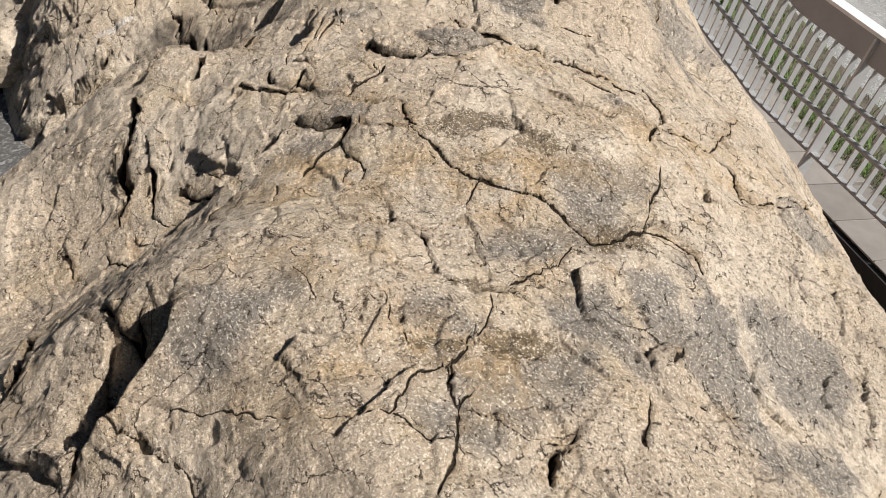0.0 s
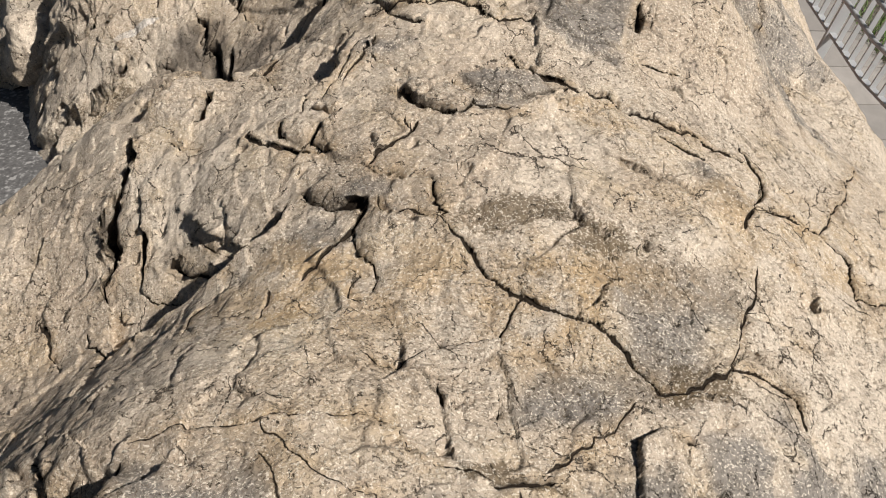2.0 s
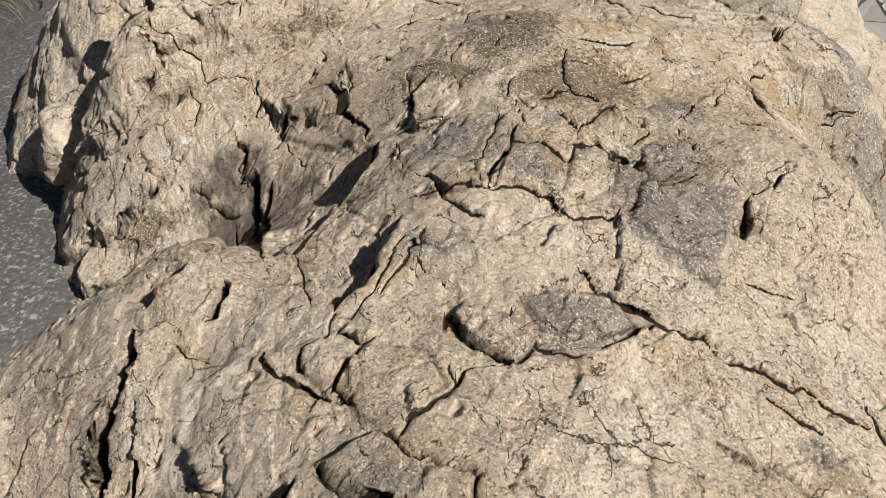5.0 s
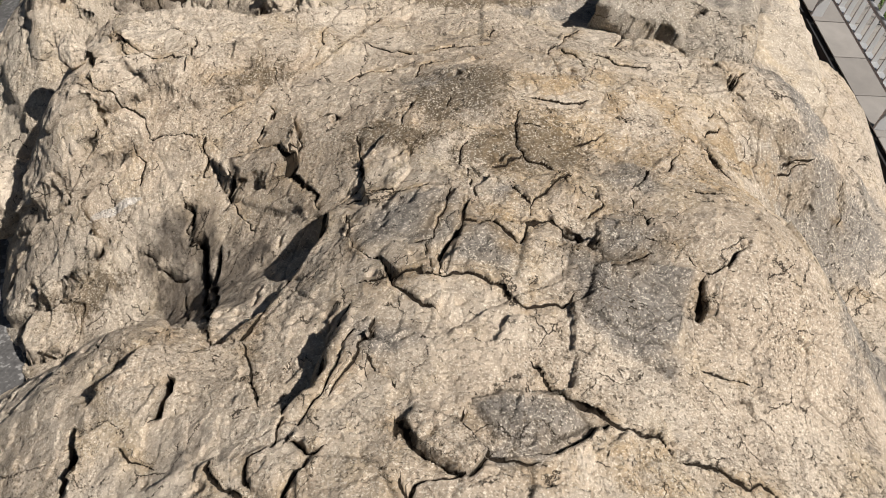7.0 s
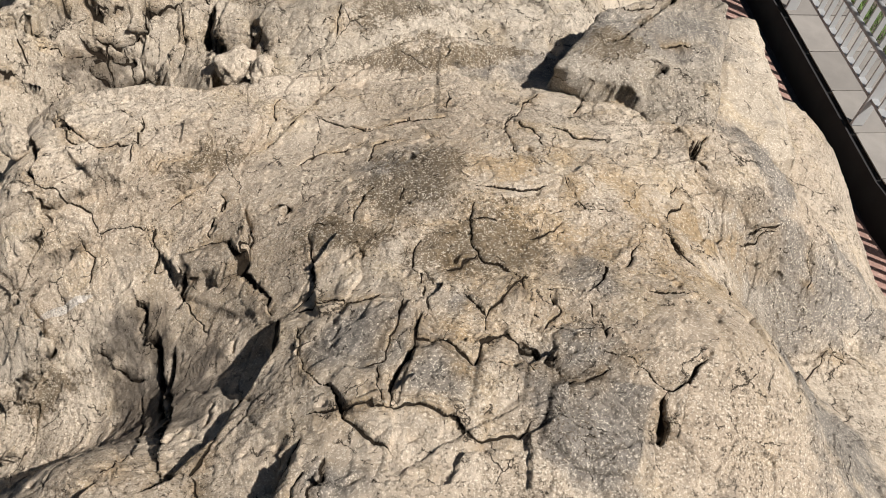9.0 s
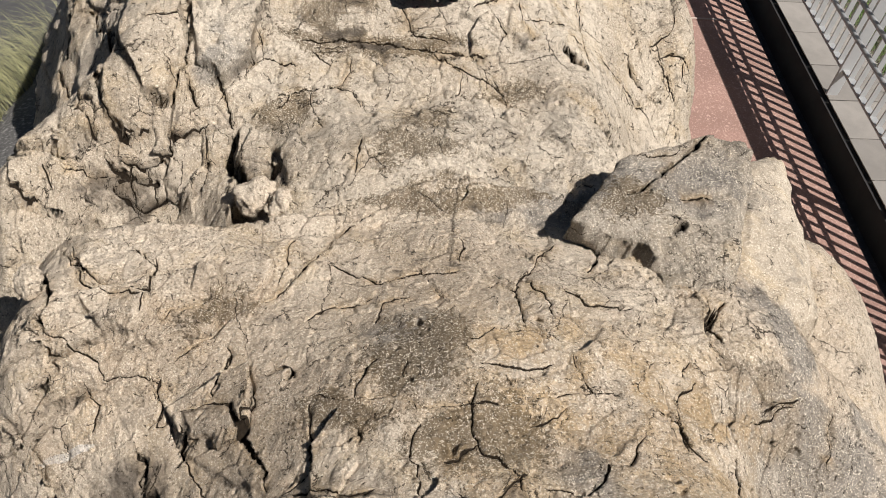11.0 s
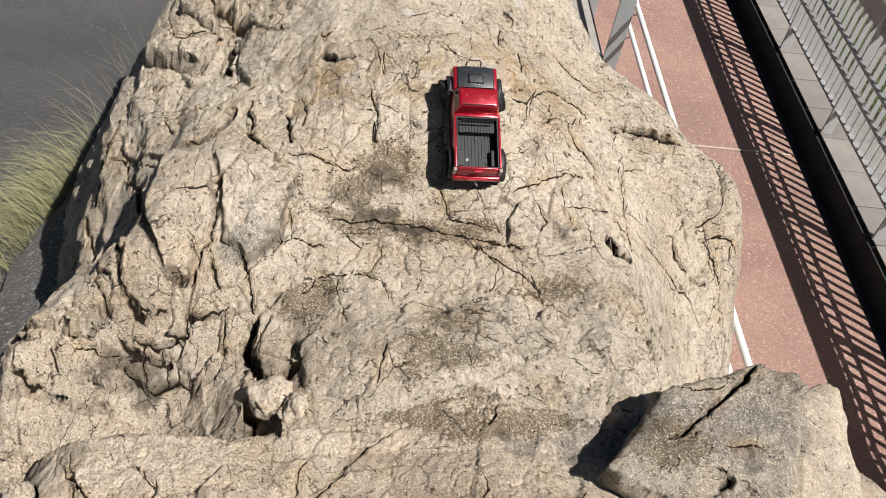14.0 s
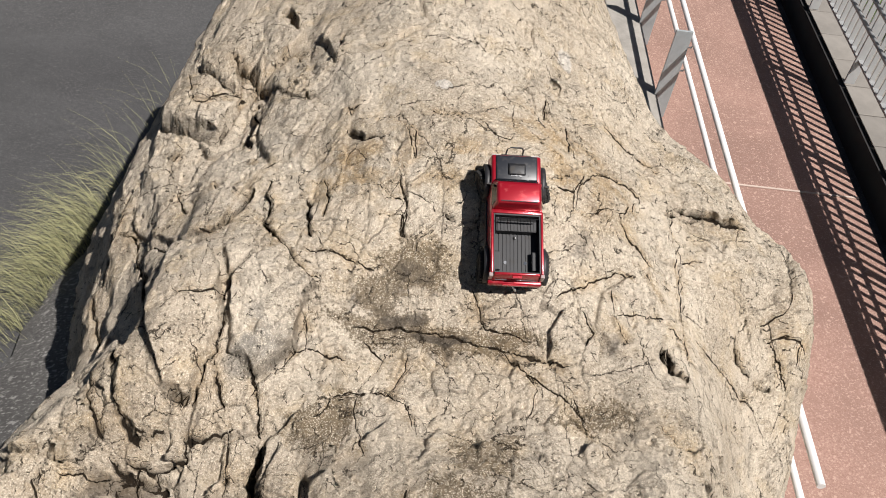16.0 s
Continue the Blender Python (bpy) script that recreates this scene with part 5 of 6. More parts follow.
tagged(grid_rock("rock_outcrop", steps((-1.3, -0.95, 0.012), (-0.95, 1.3, 0.0035), (1.3, 1.9, 0.006), (1.9, 2.9, 0.02)), steps((-0.8, 0.65, 0.03), (0.65, 3.75, 0.0035), (3.75, 4.0, 0.02)), front_height, M_ROCK),
       "large weathered tan rock outcrop with deep cracks and grey patches", "rock")
tagged(grid_rock("rock_outcrop", steps((-1.6, -1.1, 0.012), (-1.1, 1.5, 0.005), (1.5, 2.1, 0.008), (2.1, 2.5, 0.03)), steps((3.4, 5.8, 0.005), (5.8, 6.4, 0.008), (6.4, 8.0, 0.015)), rear_height, M_RIDGE, 1.0, 1.9),
       "long pale tan rock ridge with cracks, beside the red path", "rock")


def slab_shape(outline, z0, sx, sy, cx, cy, round_off=0.05, steepness=5.0):
    """The height of a flat-topped block over the plan: a tilted top inside an outline, falling steeply outside it."""
    poly = np.array(outline)

    def height(x, y):
        wx, wy = x + 0.02 * fbm(x, y, 8, 3, 411), y + 0.02 * fbm(x, y, 8, 3, 421)
        best, inside = np.full(x.shape, 9.0), np.zeros(x.shape, bool)
        for a, b in zip(poly, np.roll(poly, -1, 0)):
            d = b - a
            t = np.clip(((wx - a[0]) * d[0] + (wy - a[1]) * d[1]) / (d @ d), 0, 1)
            best = np.minimum(best, np.hypot(wx - a[0] - t * d[0], wy - a[1] - t * d[1]))
            if a[1] != b[1]:
                inside ^= ((a[1] > wy) != (b[1] > wy)) & (wx < (b[0] - a[0]) * (wy - a[1]) / (b[1] - a[1]) + a[0])
        top = z0 + sx * (x - cx) + sy * (y - cy)
        rounding = round_off * np.clip(1 - best / (2 * round_off), 0, 1) ** 2
        return np.where(inside, top - rounding, top - round_off - steepness * best - 14 * best**2)
    return height


SLAB = ((1.06, 3.73), (1.15, 3.78), (1.35, 3.86), (1.46, 3.85), (1.51, 3.80), (1.46, 3.67), (1.38, 3.49), (1.28, 3.25), (1.16, 3.21), (1.06, 3.23), (1.07, 3.29), (1.05, 3.39), (0.94, 3.42), (0.88, 3.50), (0.94, 3.58), (1.01, 3.67))
tagged(grid_rock("slab_rock", steps((0.65, 1.75, 0.005)), steps((2.95, 4.1, 0.005)), slab_shape(SLAB, 0.515, -0.05, -0.03, 1.2, 3.5, 0.02, 7.0), M_SLAB, 1.3, 1.0, 0.8),
       "grey-brown rough slab of rock leaning on the outcrop", "rock")
SLAB_TWO = ((1.54, 3.87), (1.64, 3.92), (1.71, 3.91), (1.71, 3.86), (1.67, 3.69), (1.64, 3.51), (1.60, 3.34), (1.58, 3.25), (1.46, 3.20), (1.41, 3.26), (1.30, 3.29), (1.39, 3.54))
tagged(grid_rock("slab_rock", steps((1.05, 2.0, 0.006)), steps((2.85, 4.1, 0.006)), slab_shape(SLAB_TWO, 0.40, -0.20, 0.0, 1.5, 3.5, 0.03), M_SMOOTH, 1.0, 1.0, 0.4),
       "smooth brownish slab of rock beside the grey slab", "rock")
LOW_BOULDER = ((1.62, 3.74), (1.85, 3.76), (1.98, 3.66), (2.03, 3.50), (1.97, 3.28), (1.90, 3.00), (1.80, 2.70), (1.55, 2.75), (1.5, 3.2))
tagged(grid_rock("boulder", steps((1.3, 2.4, 0.009)), steps((2.4, 4.1, 0.009)), slab_shape(LOW_BOULDER, 0.22, -0.45, 0.05, 1.8, 3.4, 0.12), M_ROCK, 1.0, 1.0, 0.5),
       "rounded pale tan boulder at the foot of the slabs", "rock")


def stone(name, x, y, z, rx, ry, rz, turn, seed, label, mat=M_ROCK):
    """A loose rounded stone."""
    bm = bmesh.new()
    bmesh.ops.create_icosphere(bm, subdivisions=5, radius=1.0)
    for v in bm.verts:
        k = 1 + 0.28 * noise.noise(v.co * 1.3 + Vector((seed, 0, 0))) + 0.12 * noise.noise(v.co * 3.1 + Vector((0, seed, 0))) + 0.05 * noise.noise(v.co * 8 + Vector((0, 0, seed)))
        c = v.co * k
        c += 0.03 * noise.noise_vector(v.co * 14 + Vector((seed, seed, 0)))
        c.z = max(c.z, -0.75)
        v.co = (c.x * rx, c.y * ry, c.z * rz)
    for f in bm.faces:
        f.smooth = True
    ob = part(name, bm, mat)
    ob.matrix_basis = pose(x, y, z, 0, 0, turn)
    return tagged(ob, label, "rock")


stone("stone", -0.02, 3.86, 0.16, 0.075, 0.06, 0.06, 20, 3.1, "small rounded tan stone wedged in the gap between the rocks")
stone("stone", 0.06, 3.80, 0.19, 0.05, 0.045, 0.05, 70, 7.7, "small rounded tan stone wedged in the gap between the rocks")
stone("stone", -0.60, 3.43, 0.27, 0.035, 0.05, 0.05, 10, 11.3, "small angular tan stone on the edge of the rock")
stone("boulder", -0.84, 3.35, -0.25, 0.11, 0.12, 0.14, 15, 9.4, "rounded pale boulder beside the road at the rock's foot")


# ---- ground, road, path and pavement ----
def ground_sheet():
    """One sheet to the horizon: the side road runs down beside the rock to the level of the path."""
    xs = np.r_[-400, -120, -40, -15, np.arange(-8, 9, 0.5), 15, 40, 120, 400]
    ys = np.r_[-400, -120, -40, -15, np.arange(-6, 16, 0.5), 25, 50, 120, 400]
    X, Y = np.meshgrid(xs, ys)
    slope = np.clip(-0.55 - 0.31 * (Y - 2.7), -2.95, -0.55)
    side = np.clip((-0.2 - X) / 0.6, 0, 1)
    Z = -2.95 + (slope + 2.95) * side
    nx = len(xs)
    me = bpy.data.meshes.new("ground")
    faces = [(j * nx + i, j * nx + i + 1, (j + 1) * nx + i + 1, (j + 1) * nx + i) for j in range(len(ys) - 1) for i in range(nx - 1)]
    me.from_pydata(np.stack([X, Y, Z], -1).reshape(-1, 3).tolist(), [], faces)
    me.materials.append(M_ASPHALT)
    me.shade_smooth()
    return new("ground", me)


tagged(ground_sheet(), "dark grey asphalt road running down beside the rock", "ground", kind="structure")


def road_z(y):
    return max(-2.95, min(-0.55, -0.55 - 0.31 * (y - 2.7)))


def ramp(y):
    """Towards the start of the walk the path and all along it rise."""
    return 0.15 * (5.75 - min(max(y, 1.0), 5.75))


def ramped(x0, y0, z0, x1, y1, z1):
    """A long bar along the path that follows its ramp."""
    bm = bmesh.new()
    rings = [[bm.verts.new((x, y, z + ramp(y))) for x, z in ((x0, z0), (x1, z0), (x1, z1), (x0, z1))] for y in (y0, 1.0, 5.75, y1)]
    for r, s in zip(rings, rings[1:]):
        for i in range(4):
            bm.faces.new((r[i], r[(i + 1) % 4], s[(i + 1) % 4], s[i]))
    bm.faces.new(rings[0])
    bm.faces.new(rings[-1])
    bmesh.ops.recalc_face_normals(bm, faces=bm.faces)
    return bm


path_ob = tagged(part("red_path", ramped(0.2, -12, -3.3, 4.5, 60, -2.8), M_PATH), "red exposed-aggregate footpath with a pale joint", "path", kind="structure")
part("joint", boxed(2.2, 9.155, -2.79, 4.5, 9.175, -2.797), plain("pale_joint", (0.50, 0.40, 0.34), 0.9), path_ob)
tagged(part("drain_bed", ramped(4.5, -12, -3.35, 4.70, 60, -3.25), M_WALL), "black bed of the drain channel", "drain", kind="structure")
tagged(part("retaining_wall", ramped(4.70, -12, -3.35, 4.77, 60, -2.64), M_WALL), "black concrete wall of the drain", "wall", kind="structure")
tagged(part("verge", ramped(5.44, -12, -3.3, 6.5, 60, -2.62), M_SOIL), "dark soil verge behind the fence", "verge", kind="structure")
tagged(part("gravel_lot", ramped(6.5, -40, -3.3, 60, 90, -2.66), M_GRAVEL), "pale grey gravel lot behind the fence", "ground", kind="structure")
pavement = tagged(part("pavement", ramped(4.77, -12, -3.3, 5.44, 60, -2.612), M_CONCRETE), "pale worn paving slabs under the fence", "pavement", kind="structure")

# the sloping kerb between the side road and the rock
bm = bmesh.new()
rows_k = []
for k in range(40):
    y = 2.0 + 0.2 * k
    z = road_z(y)
    jig = 0.02 * math.sin(5 * y) + 0.015 * math.sin(13 * y + 1)
    rows_k.append([bm.verts.new((x + jig, y, zz)) for x, zz in ((-1.64, z - 0.05), (-1.62, z + 0.09), (-1.52, z + 0.15), (-1.15, z + 0.25), (-0.7, z + 0.32))])
for r, s in zip(rows_k, rows_k[1:]):
    for i in range(4):
        bm.faces.new((r[i], r[i + 1], s[i + 1], s[i])).smooth = True
tagged(smooth(part("kerb", bm, M_KERB), 30), "sloping rough grey concrete kerb between road and rock", "kerb", kind="structure")


# ---- fence ----
FX = 4.78
fence = tagged(new("fence"), "grey steel picket fence with tubular rails along the path", "fence")
fence.location = (FX, 0, -2.6)
part("top_rail", ramped(-0.02, -3.0, 1.17, 0.02, 22.0, 1.38), M_RAIL, fence)
part("cap", ramped(-0.03, -3.0, 1.384, 0.10, 22.0, 1.412), M_CAP, fence, "pale flat cap rail")
part("base_rail", ramped(-0.03, -3.0, 0.27, 0.03, 22.0, 0.295), M_RAIL, fence)
part("handrail", tube([(-0.09, y, 0.89 + ramp(y)) for y in (-3.0, 1.0, 5.75, 22.0)], 0.022, 12), M_RAIL, fence, "round grey steel tube")
part("handrail", tube([(-0.09, y, 0.65 + ramp(y)) for y in (-3.0, 1.0, 5.75, 22.0)], 0.022, 12), M_RAIL, fence, "round grey steel tube")
first_post = part("post", boxed(-0.055, -0.012, 0.0, 0.055, 0.012, 1.375, 0.004), M_STEEL, fence)
picket_first = part("picket", boxed(-0.026, -0.006, 0.295, 0.026, 0.006, 1.18), M_STEEL, fence)
bracket_first = part("bracket", tube([(-0.09, 0, 0.0), (-0.07, 0, -0.045), (-0.02, 0, -0.045)], 0.009, 6), M_TUBE, fence)
for k in range(15):
    yp = 9.31 - 1.485 * 7 + 1.485 * k
    for ob, zz in ((first_post, 0.0), (bracket_first, 0.89), (bracket_first, 0.65)):
        o = ob.copy()
        scene.collection.objects.link(o)
        o.location = (0, yp, zz + ramp(yp))
    for j in range(1, 12):
        o = picket_first.copy()
        scene.collection.objects.link(o)
        o.location = (0, yp + 1.485 * j / 12, ramp(yp + 1.485 * j / 12))
for ob in (first_post, picket_first, bracket_first):
    bpy.data.objects.remove(ob)

# ---- handrails on the rock's side of the path ----
rail = tagged(new("handrail"), "double tubular steel handrail on flat galvanised posts", "handrail")
rail.location = (2.80, 0, -2.8)
part("upper_tube", tube([(0, 5.5, 0.86), (0, 20.0, 0.86)], 0.026, 14), M_TUBE, rail, "bright round steel tube")
part("lower_tube", tube([(0.0, 5.5, 0.60), (0.0, 20.0, 0.60)], 0.024, 14), M_TUBE, rail, "bright round steel tube")
for yp in (6.2, 10.1, 11.4, 12.7, 14.0, 15.3, 16.6):
    p = part("post", boxed(-0.21, yp - 0.012, 0.0, -0.05, yp + 0.012, 0.98, 0.004), M_GALV, rail, "flat galvanised steel post")
    for zz in (0.86, 0.60):
        part("bracket", tube([(-0.06, yp, zz - 0.05), (-0.02, yp, zz - 0.05), (0.0, yp, zz - 0.02)], 0.009, 6), M_TUBE, p)
tagged(part("plinth", boxed(2.25, 4.0, -2.81, 2.62, 16.0, -2.55, 0.02), M_CONCRETE), "grey stained concrete plinth below the rock", "plinth", kind="structure")


# ---- grass ----
def blades(name, count, place, length, mat, seed, droop=0.9, width=0.004):
    """Many thin curved blades in one mesh. place(rng) gives a root and a heading."""
    rng = random.Random(seed)
    verts, faces = [], []
    for _ in range(count):
        (x, y, z), head = place(rng)
        l, w = length * rng.uniform(0.45, 1.25), width * rng.uniform(0.6, 1.4)
        bend = droop * rng.uniform(0.4, 1.3)
        dx, dy = math.cos(head), math.sin(head)
        px, py, pz, up = x, y, z, rng.uniform(1.1, 1.5)
        n0 = len(verts)
        for s in range(5):
            ww = w * (1 - s / 4.6)
            verts += [(px - dy * ww, py + dx * ww, pz), (px + dy * ww, py - dx * ww, pz)]
            px, py, pz = px + dx * math.cos(up) * l / 4, py + dy * math.cos(up) * l / 4, pz + math.sin(up) * l / 4
            up -= bend * 0.55
        faces += [(n0 + 2 * s, n0 + 2 * s + 1, n0 + 2 * s + 3, n0 + 2 * s + 2) for s in range(4)]
    me = bpy.data.meshes.new(name)
    me.from_pydata(verts, [], faces)
    me.materials.append(mat)
    return new(name, me)


def kerb_root(rng):
    y = rng.gauss(6.45, 0.5)
    return (-1.68 + rng.gauss(0, 0.06), y, road_z(y) + 0.0), rng.gauss(3.7, 0.45)


tagged(blades("grass_tuft", 900, kerb_root, 0.50, M_GRASS, 5, 0.85, 0.0017), "long yellow-green grass hanging along the kerb", "grass", kind="stuff")


def stray_root(rng):
    y = rng.uniform(6.6, 8.6)
    return (-1.45 + rng.gauss(0, 0.05), y, road_z(y) + 0.25), rng.gauss(2.6, 0.5)


tagged(blades("grass_tuft", 34, stray_root, 0.6, M_GRASS, 6, 0.7, 0.0016), "sparse dry grass stalks beside the rock", "grass", kind="stuff")


def verge_root(rng):
    x, y = 5.42 + abs(rng.gauss(0, 0.45)), rng.uniform(-1, 16)
    return (min(x, 6.45), y, -2.62 + ramp(y)), rng.uniform(0, 6.28)


tagged(blades("grass", 9000, verge_root, 0.20, M_LEAF, 8, 0.6, 0.005), "green grass on the verge behind the fence", "grass", kind="stuff")


# ---- toy truck ----
def paint(name, colour, rough, metal=0.0, coat=0.0):
    n = Nodes(name, rough, metal)
    n.b.inputs["Coat Weight"].default_value = coat
    n.b.inputs["Coat Roughness"].default_value = 0.12
    dust = n.span(n.noise(45, 5, 0.65), 0.52, 0.75)
    col = n.mix(n.math("MULTIPLY", dust, 0.10), colour, (0.30, 0.24, 0.17))
    return n.done(col, None, rough=n.math("MULTIPLY_ADD", dust, 0.25, rough))


M_RED = paint("candy_red_paint", (0.34, 0.006, 0.018), 0.30, 0.35, 0.7)
M_BLACK = paint("black_plastic", (0.018, 0.018, 0.020), 0.50)
M_LINER = paint("bed_liner", (0.019, 0.019, 0.021), 0.55)
M_HOOD = paint("matt_black_paint", (0.016, 0.018, 0.024), 0.38)
M_RUBBER = paint("tyre_rubber", (0.022, 0.021, 0.020), 0.85)
M_RIM = paint("dark_rim", (0.06, 0.06, 0.06), 0.4, 0.6)
M_GLASS = paint("tinted_window", (0.008, 0.009, 0.011), 0.06)
M_CHROME = paint("bright_metal", (0.62, 0.62, 0.62), 0.25, 0.9)
M_LENS = paint("lamp_lens", (0.42, 0.33, 0.32), 0.15, 0.2)
M_HEAD = paint("headlight_lens", (0.6, 0.6, 0.58), 0.12, 0.2)


def frustum(bm, low, high, z0, z1, bevel=0.004, segments=2):
    """A block between a low rectangle (x0, y0, x1, y1) and a high one, with rounded edges."""
    vs = []
    for (x0, y0, x1, y1), z in ((low, z0), (high, z1)):
        vs += [bm.verts.new((x, y, z)) for y in (y0, y1) for x in (x0, x1)]
    fs = [bm.faces.new([vs[i] for i in f]) for f in ((0, 2, 3, 1), (4, 5, 7, 6), (0, 1, 5, 4), (2, 6, 7, 3), (0, 4, 6, 2), (1, 3, 7, 5))]
    bmesh.ops.bevel(bm, geom=list({e for f in fs for e in f.edges}), offset=bevel, segments=segments, affect="EDGES", profile=0.5)
    return bm


def lathe(profile, sides=28):
    """Turns a profile of (radius, x) round the x axis."""
    bm = bmesh.new()
    rings = [[bm.verts.new((x, r * math.cos(a), r * math.sin(a))) for a in [2 * math.pi * i / sides for i in range(sides)]] for r, x in profile]
    for r, s in zip(rings, rings[1:]):
        for i in range(sides):
            bm.faces.new((r[i], r[(i + 1) % sides], s[(i + 1) % sides], s[i])).smooth = True
    return bm


def rock_z(x, y):
    """Heights of the rear ridge's surface at points of the plan."""
    x, y = np.array(x, float), np.array(y, float)
    return detail(x, y, rear_height, 1.0, 1.9)[0]


def make_wheel(parent, x, y, z, outward, steer):
    """A tyre with tread blocks on a spoked rim."""
    hub = part("wheel", lathe([(0.0, -0.020), (0.012, -0.020), (0.012, 0.020), (0.0, 0.020)], 12), M_BLACK, parent)
    hub.matrix_basis = pose(x, y, z, 0, 0, steer + (0 if outward > 0 else 180))
    bm = lathe([(0.030, -0.020), (0.036, -0.024), (0.048, -0.024), (0.052, -0.019), (0.0535, 0.0), (0.052, 0.019), (0.048, 0.024), (0.036, 0.024), (0.030, 0.020), (0.030, -0.020)], 32)
    for k in range(26):
        a = 2 * math.pi * k / 26
        for row, (xc, w) in enumerate(((-0.0185, 0.0055), (-0.006, 0.0045), (0.006, 0.0045), (0.0185, 0.0055))):
            aa = a + (0.12 if row % 2 else 0.0)
            m = Matrix.Rotation(aa, 4, "X") @ Matrix.Translation((xc, 0, 0.0535 if abs(xc) < 0.01 else 0.0525)) @ Matrix.Rotation(0.5 if row < 2 else -0.5, 4, "Z")
            vs = [bm.verts.new(m @ Vector((sx * w, sy * 0.0042, sz))) for sz in (-0.004, 0.004) for sy in (-1, 1) for sx in (-1, 1)]
            for f in ((4, 5, 7, 6), (0, 1, 5, 4), (2, 6, 7, 3), (0, 4, 6, 2), (1, 3, 7, 5)):
                bm.faces.new([vs[i] for i in f])
    part("tyre", bm, M_RUBBER, hub, "black knobbly rubber tyre")
    bm = lathe([(0.031, -0.019), (0.031, 0.019), (0.028, 0.019), (0.026, 0.008), (0.026, -0.019)], 28)
    for k in range(6):
        a = 2 * math.pi * k / 6
        m = Matrix.Rotation(a, 4, "X")
        vs = [bm.verts.new(m @ Vector((xx, yy * (0.004 if zz < 0.015 else 0.0065), zz))) for xx in (0.006, 0.013) for yy in (-1, 1) for zz in (0.006, 0.028)]
        for f in ((0, 1, 3, 2), (4, 6, 7, 5), (0, 4, 5, 1), (2, 3, 7, 6), (1, 5, 7, 3), (0, 2, 6, 4)):
            bm.faces.new([vs[i] for i in f])
    bmesh.ops.recalc_face_normals(bm, faces=bm.faces)
    part("rim", bm, M_RIM, hub, "dark grey spoked rim")
    return hub


def arch(bm, x, y, z, r, depth, out):
    """A flat-topped wheel-arch flare."""
    ring = []
    for k in range(9):
        a = math.pi * (0.02 + 0.96 * k / 8)
        c, s = math.cos(a), math.sin(a)
        ring.append([bm.verts.new((x + out * dx, y + rr * c, z + rr * s * 0.86)) for dx, rr in ((0, r), (depth, r * 0.99), (depth, r * 0.90), (0, r * 0.88))])
    for p, q in zip(ring, ring[1:]):
        for i in range(4):
            bm.faces.new((p[i], p[(i + 1) % 4], q[(i + 1) % 4], q[i])).smooth = i in (0, 2)
    for end in (ring[0], ring[-1]):
        bm.faces.new(end)
    bmesh.ops.recalc_face_normals(bm, faces=bm.faces)
    return bm


CAR_X, CAR_Y, CAR_TURN, SIZE = 0.575, 4.885, 3.5, 0.93
HALF_BASE, HALF_TRACK, TYRE = 0.150, 0.092, 0.0545
c0, s0 = math.cos(radians(CAR_TURN)), math.sin(radians(CAR_TURN))
corners = [(sx * HALF_TRACK, sy * HALF_BASE) for sy in (-1, 1) for sx in (-1, 1)]
ground_z = [float(max(rock_z([CAR_X + c0 * (SIZE * x + d) - s0 * (SIZE * y + e) for d in (-0.015, 0.0, 0.015) for e in (-0.012, 0.012)], [CAR_Y + s0 * (SIZE * x + d) + c0 * (SIZE * y + e) for d in (-0.015, 0.0, 0.015) for e in (-0.012, 0.012)]))) for x, y in corners]
z_mid = sum(ground_z) / 4
rise = math.degrees(math.atan2((ground_z[2] + ground_z[3] - ground_z[0] - ground_z[1]) / 2, 2 * SIZE * HALF_BASE))
bank = math.degrees(math.atan2((ground_z[0] + ground_z[2] - ground_z[1] - ground_z[3]) / 2, 2 * SIZE * HALF_TRACK))
car = tagged(new("toy_truck"), "red radio-controlled pickup truck with black cargo bed on rock", "toy truck")
car.matrix_basis = pose(CAR_X, CAR_Y, z_mid, 0, 0, CAR_TURN) @ pose(0, 0, 0, rise, bank, 0) @ Matrix.Scale(SIZE, 4)
inv = car.matrix_basis.inverted()
for (x, y), gz in zip(corners, ground_z):
    local = inv @ Vector((CAR_X + SIZE * (c0 * x - s0 * y), CAR_Y + SIZE * (s0 * x + c0 * y), gz))
    make_wheel(car, x, y, local.z + TYRE - 0.002, 1 if x > 0 else -1, 22 if y > 0 else 0)

# running gear
bm = boxed(-0.028, -0.20, 0.070, -0.018, 0.20, 0.086, 0.002)
box(bm, 0.018, -0.20, 0.070, 0.028, 0.20, 0.086, 0.002)
box(bm, -0.028, -0.05, 0.062, 0.028, 0.07, 0.092, 0.004)
for yy in (-0.19, -0.09, 0.1, 0.19):
    box(bm, -0.028, yy - 0.006, 0.072, 0.028, yy + 0.006, 0.082)
part("chassis", bm, M_BLACK, car)
for yy in (-HALF_BASE, HALF_BASE):
    ax = part("axle", tube([(-0.075, yy, TYRE), (0.075, yy, TYRE)], 0.008, 10), M_BLACK, car)
    bm = bmesh.new()
    bmesh.ops.create_uvsphere(bm, u_segments=12, v_segments=8, radius=0.018, matrix=Matrix.Translation((0.012, yy, TYRE)))
    part("differential", bm, M_BLACK, ax)
    for sx in (-1, 1):
        part("shock", tube([(sx * 0.055, yy + 0.02, TYRE), (sx * 0.034, yy, 0.112)], 0.006, 8), M_CHROME, ax, "bright coil-over damper")
part("drive_shaft", tube([(0.0, -HALF_BASE, TYRE + 0.004), (0.0, HALF_BASE, TYRE + 0.004)], 0.004, 8), M_CHROME, car)
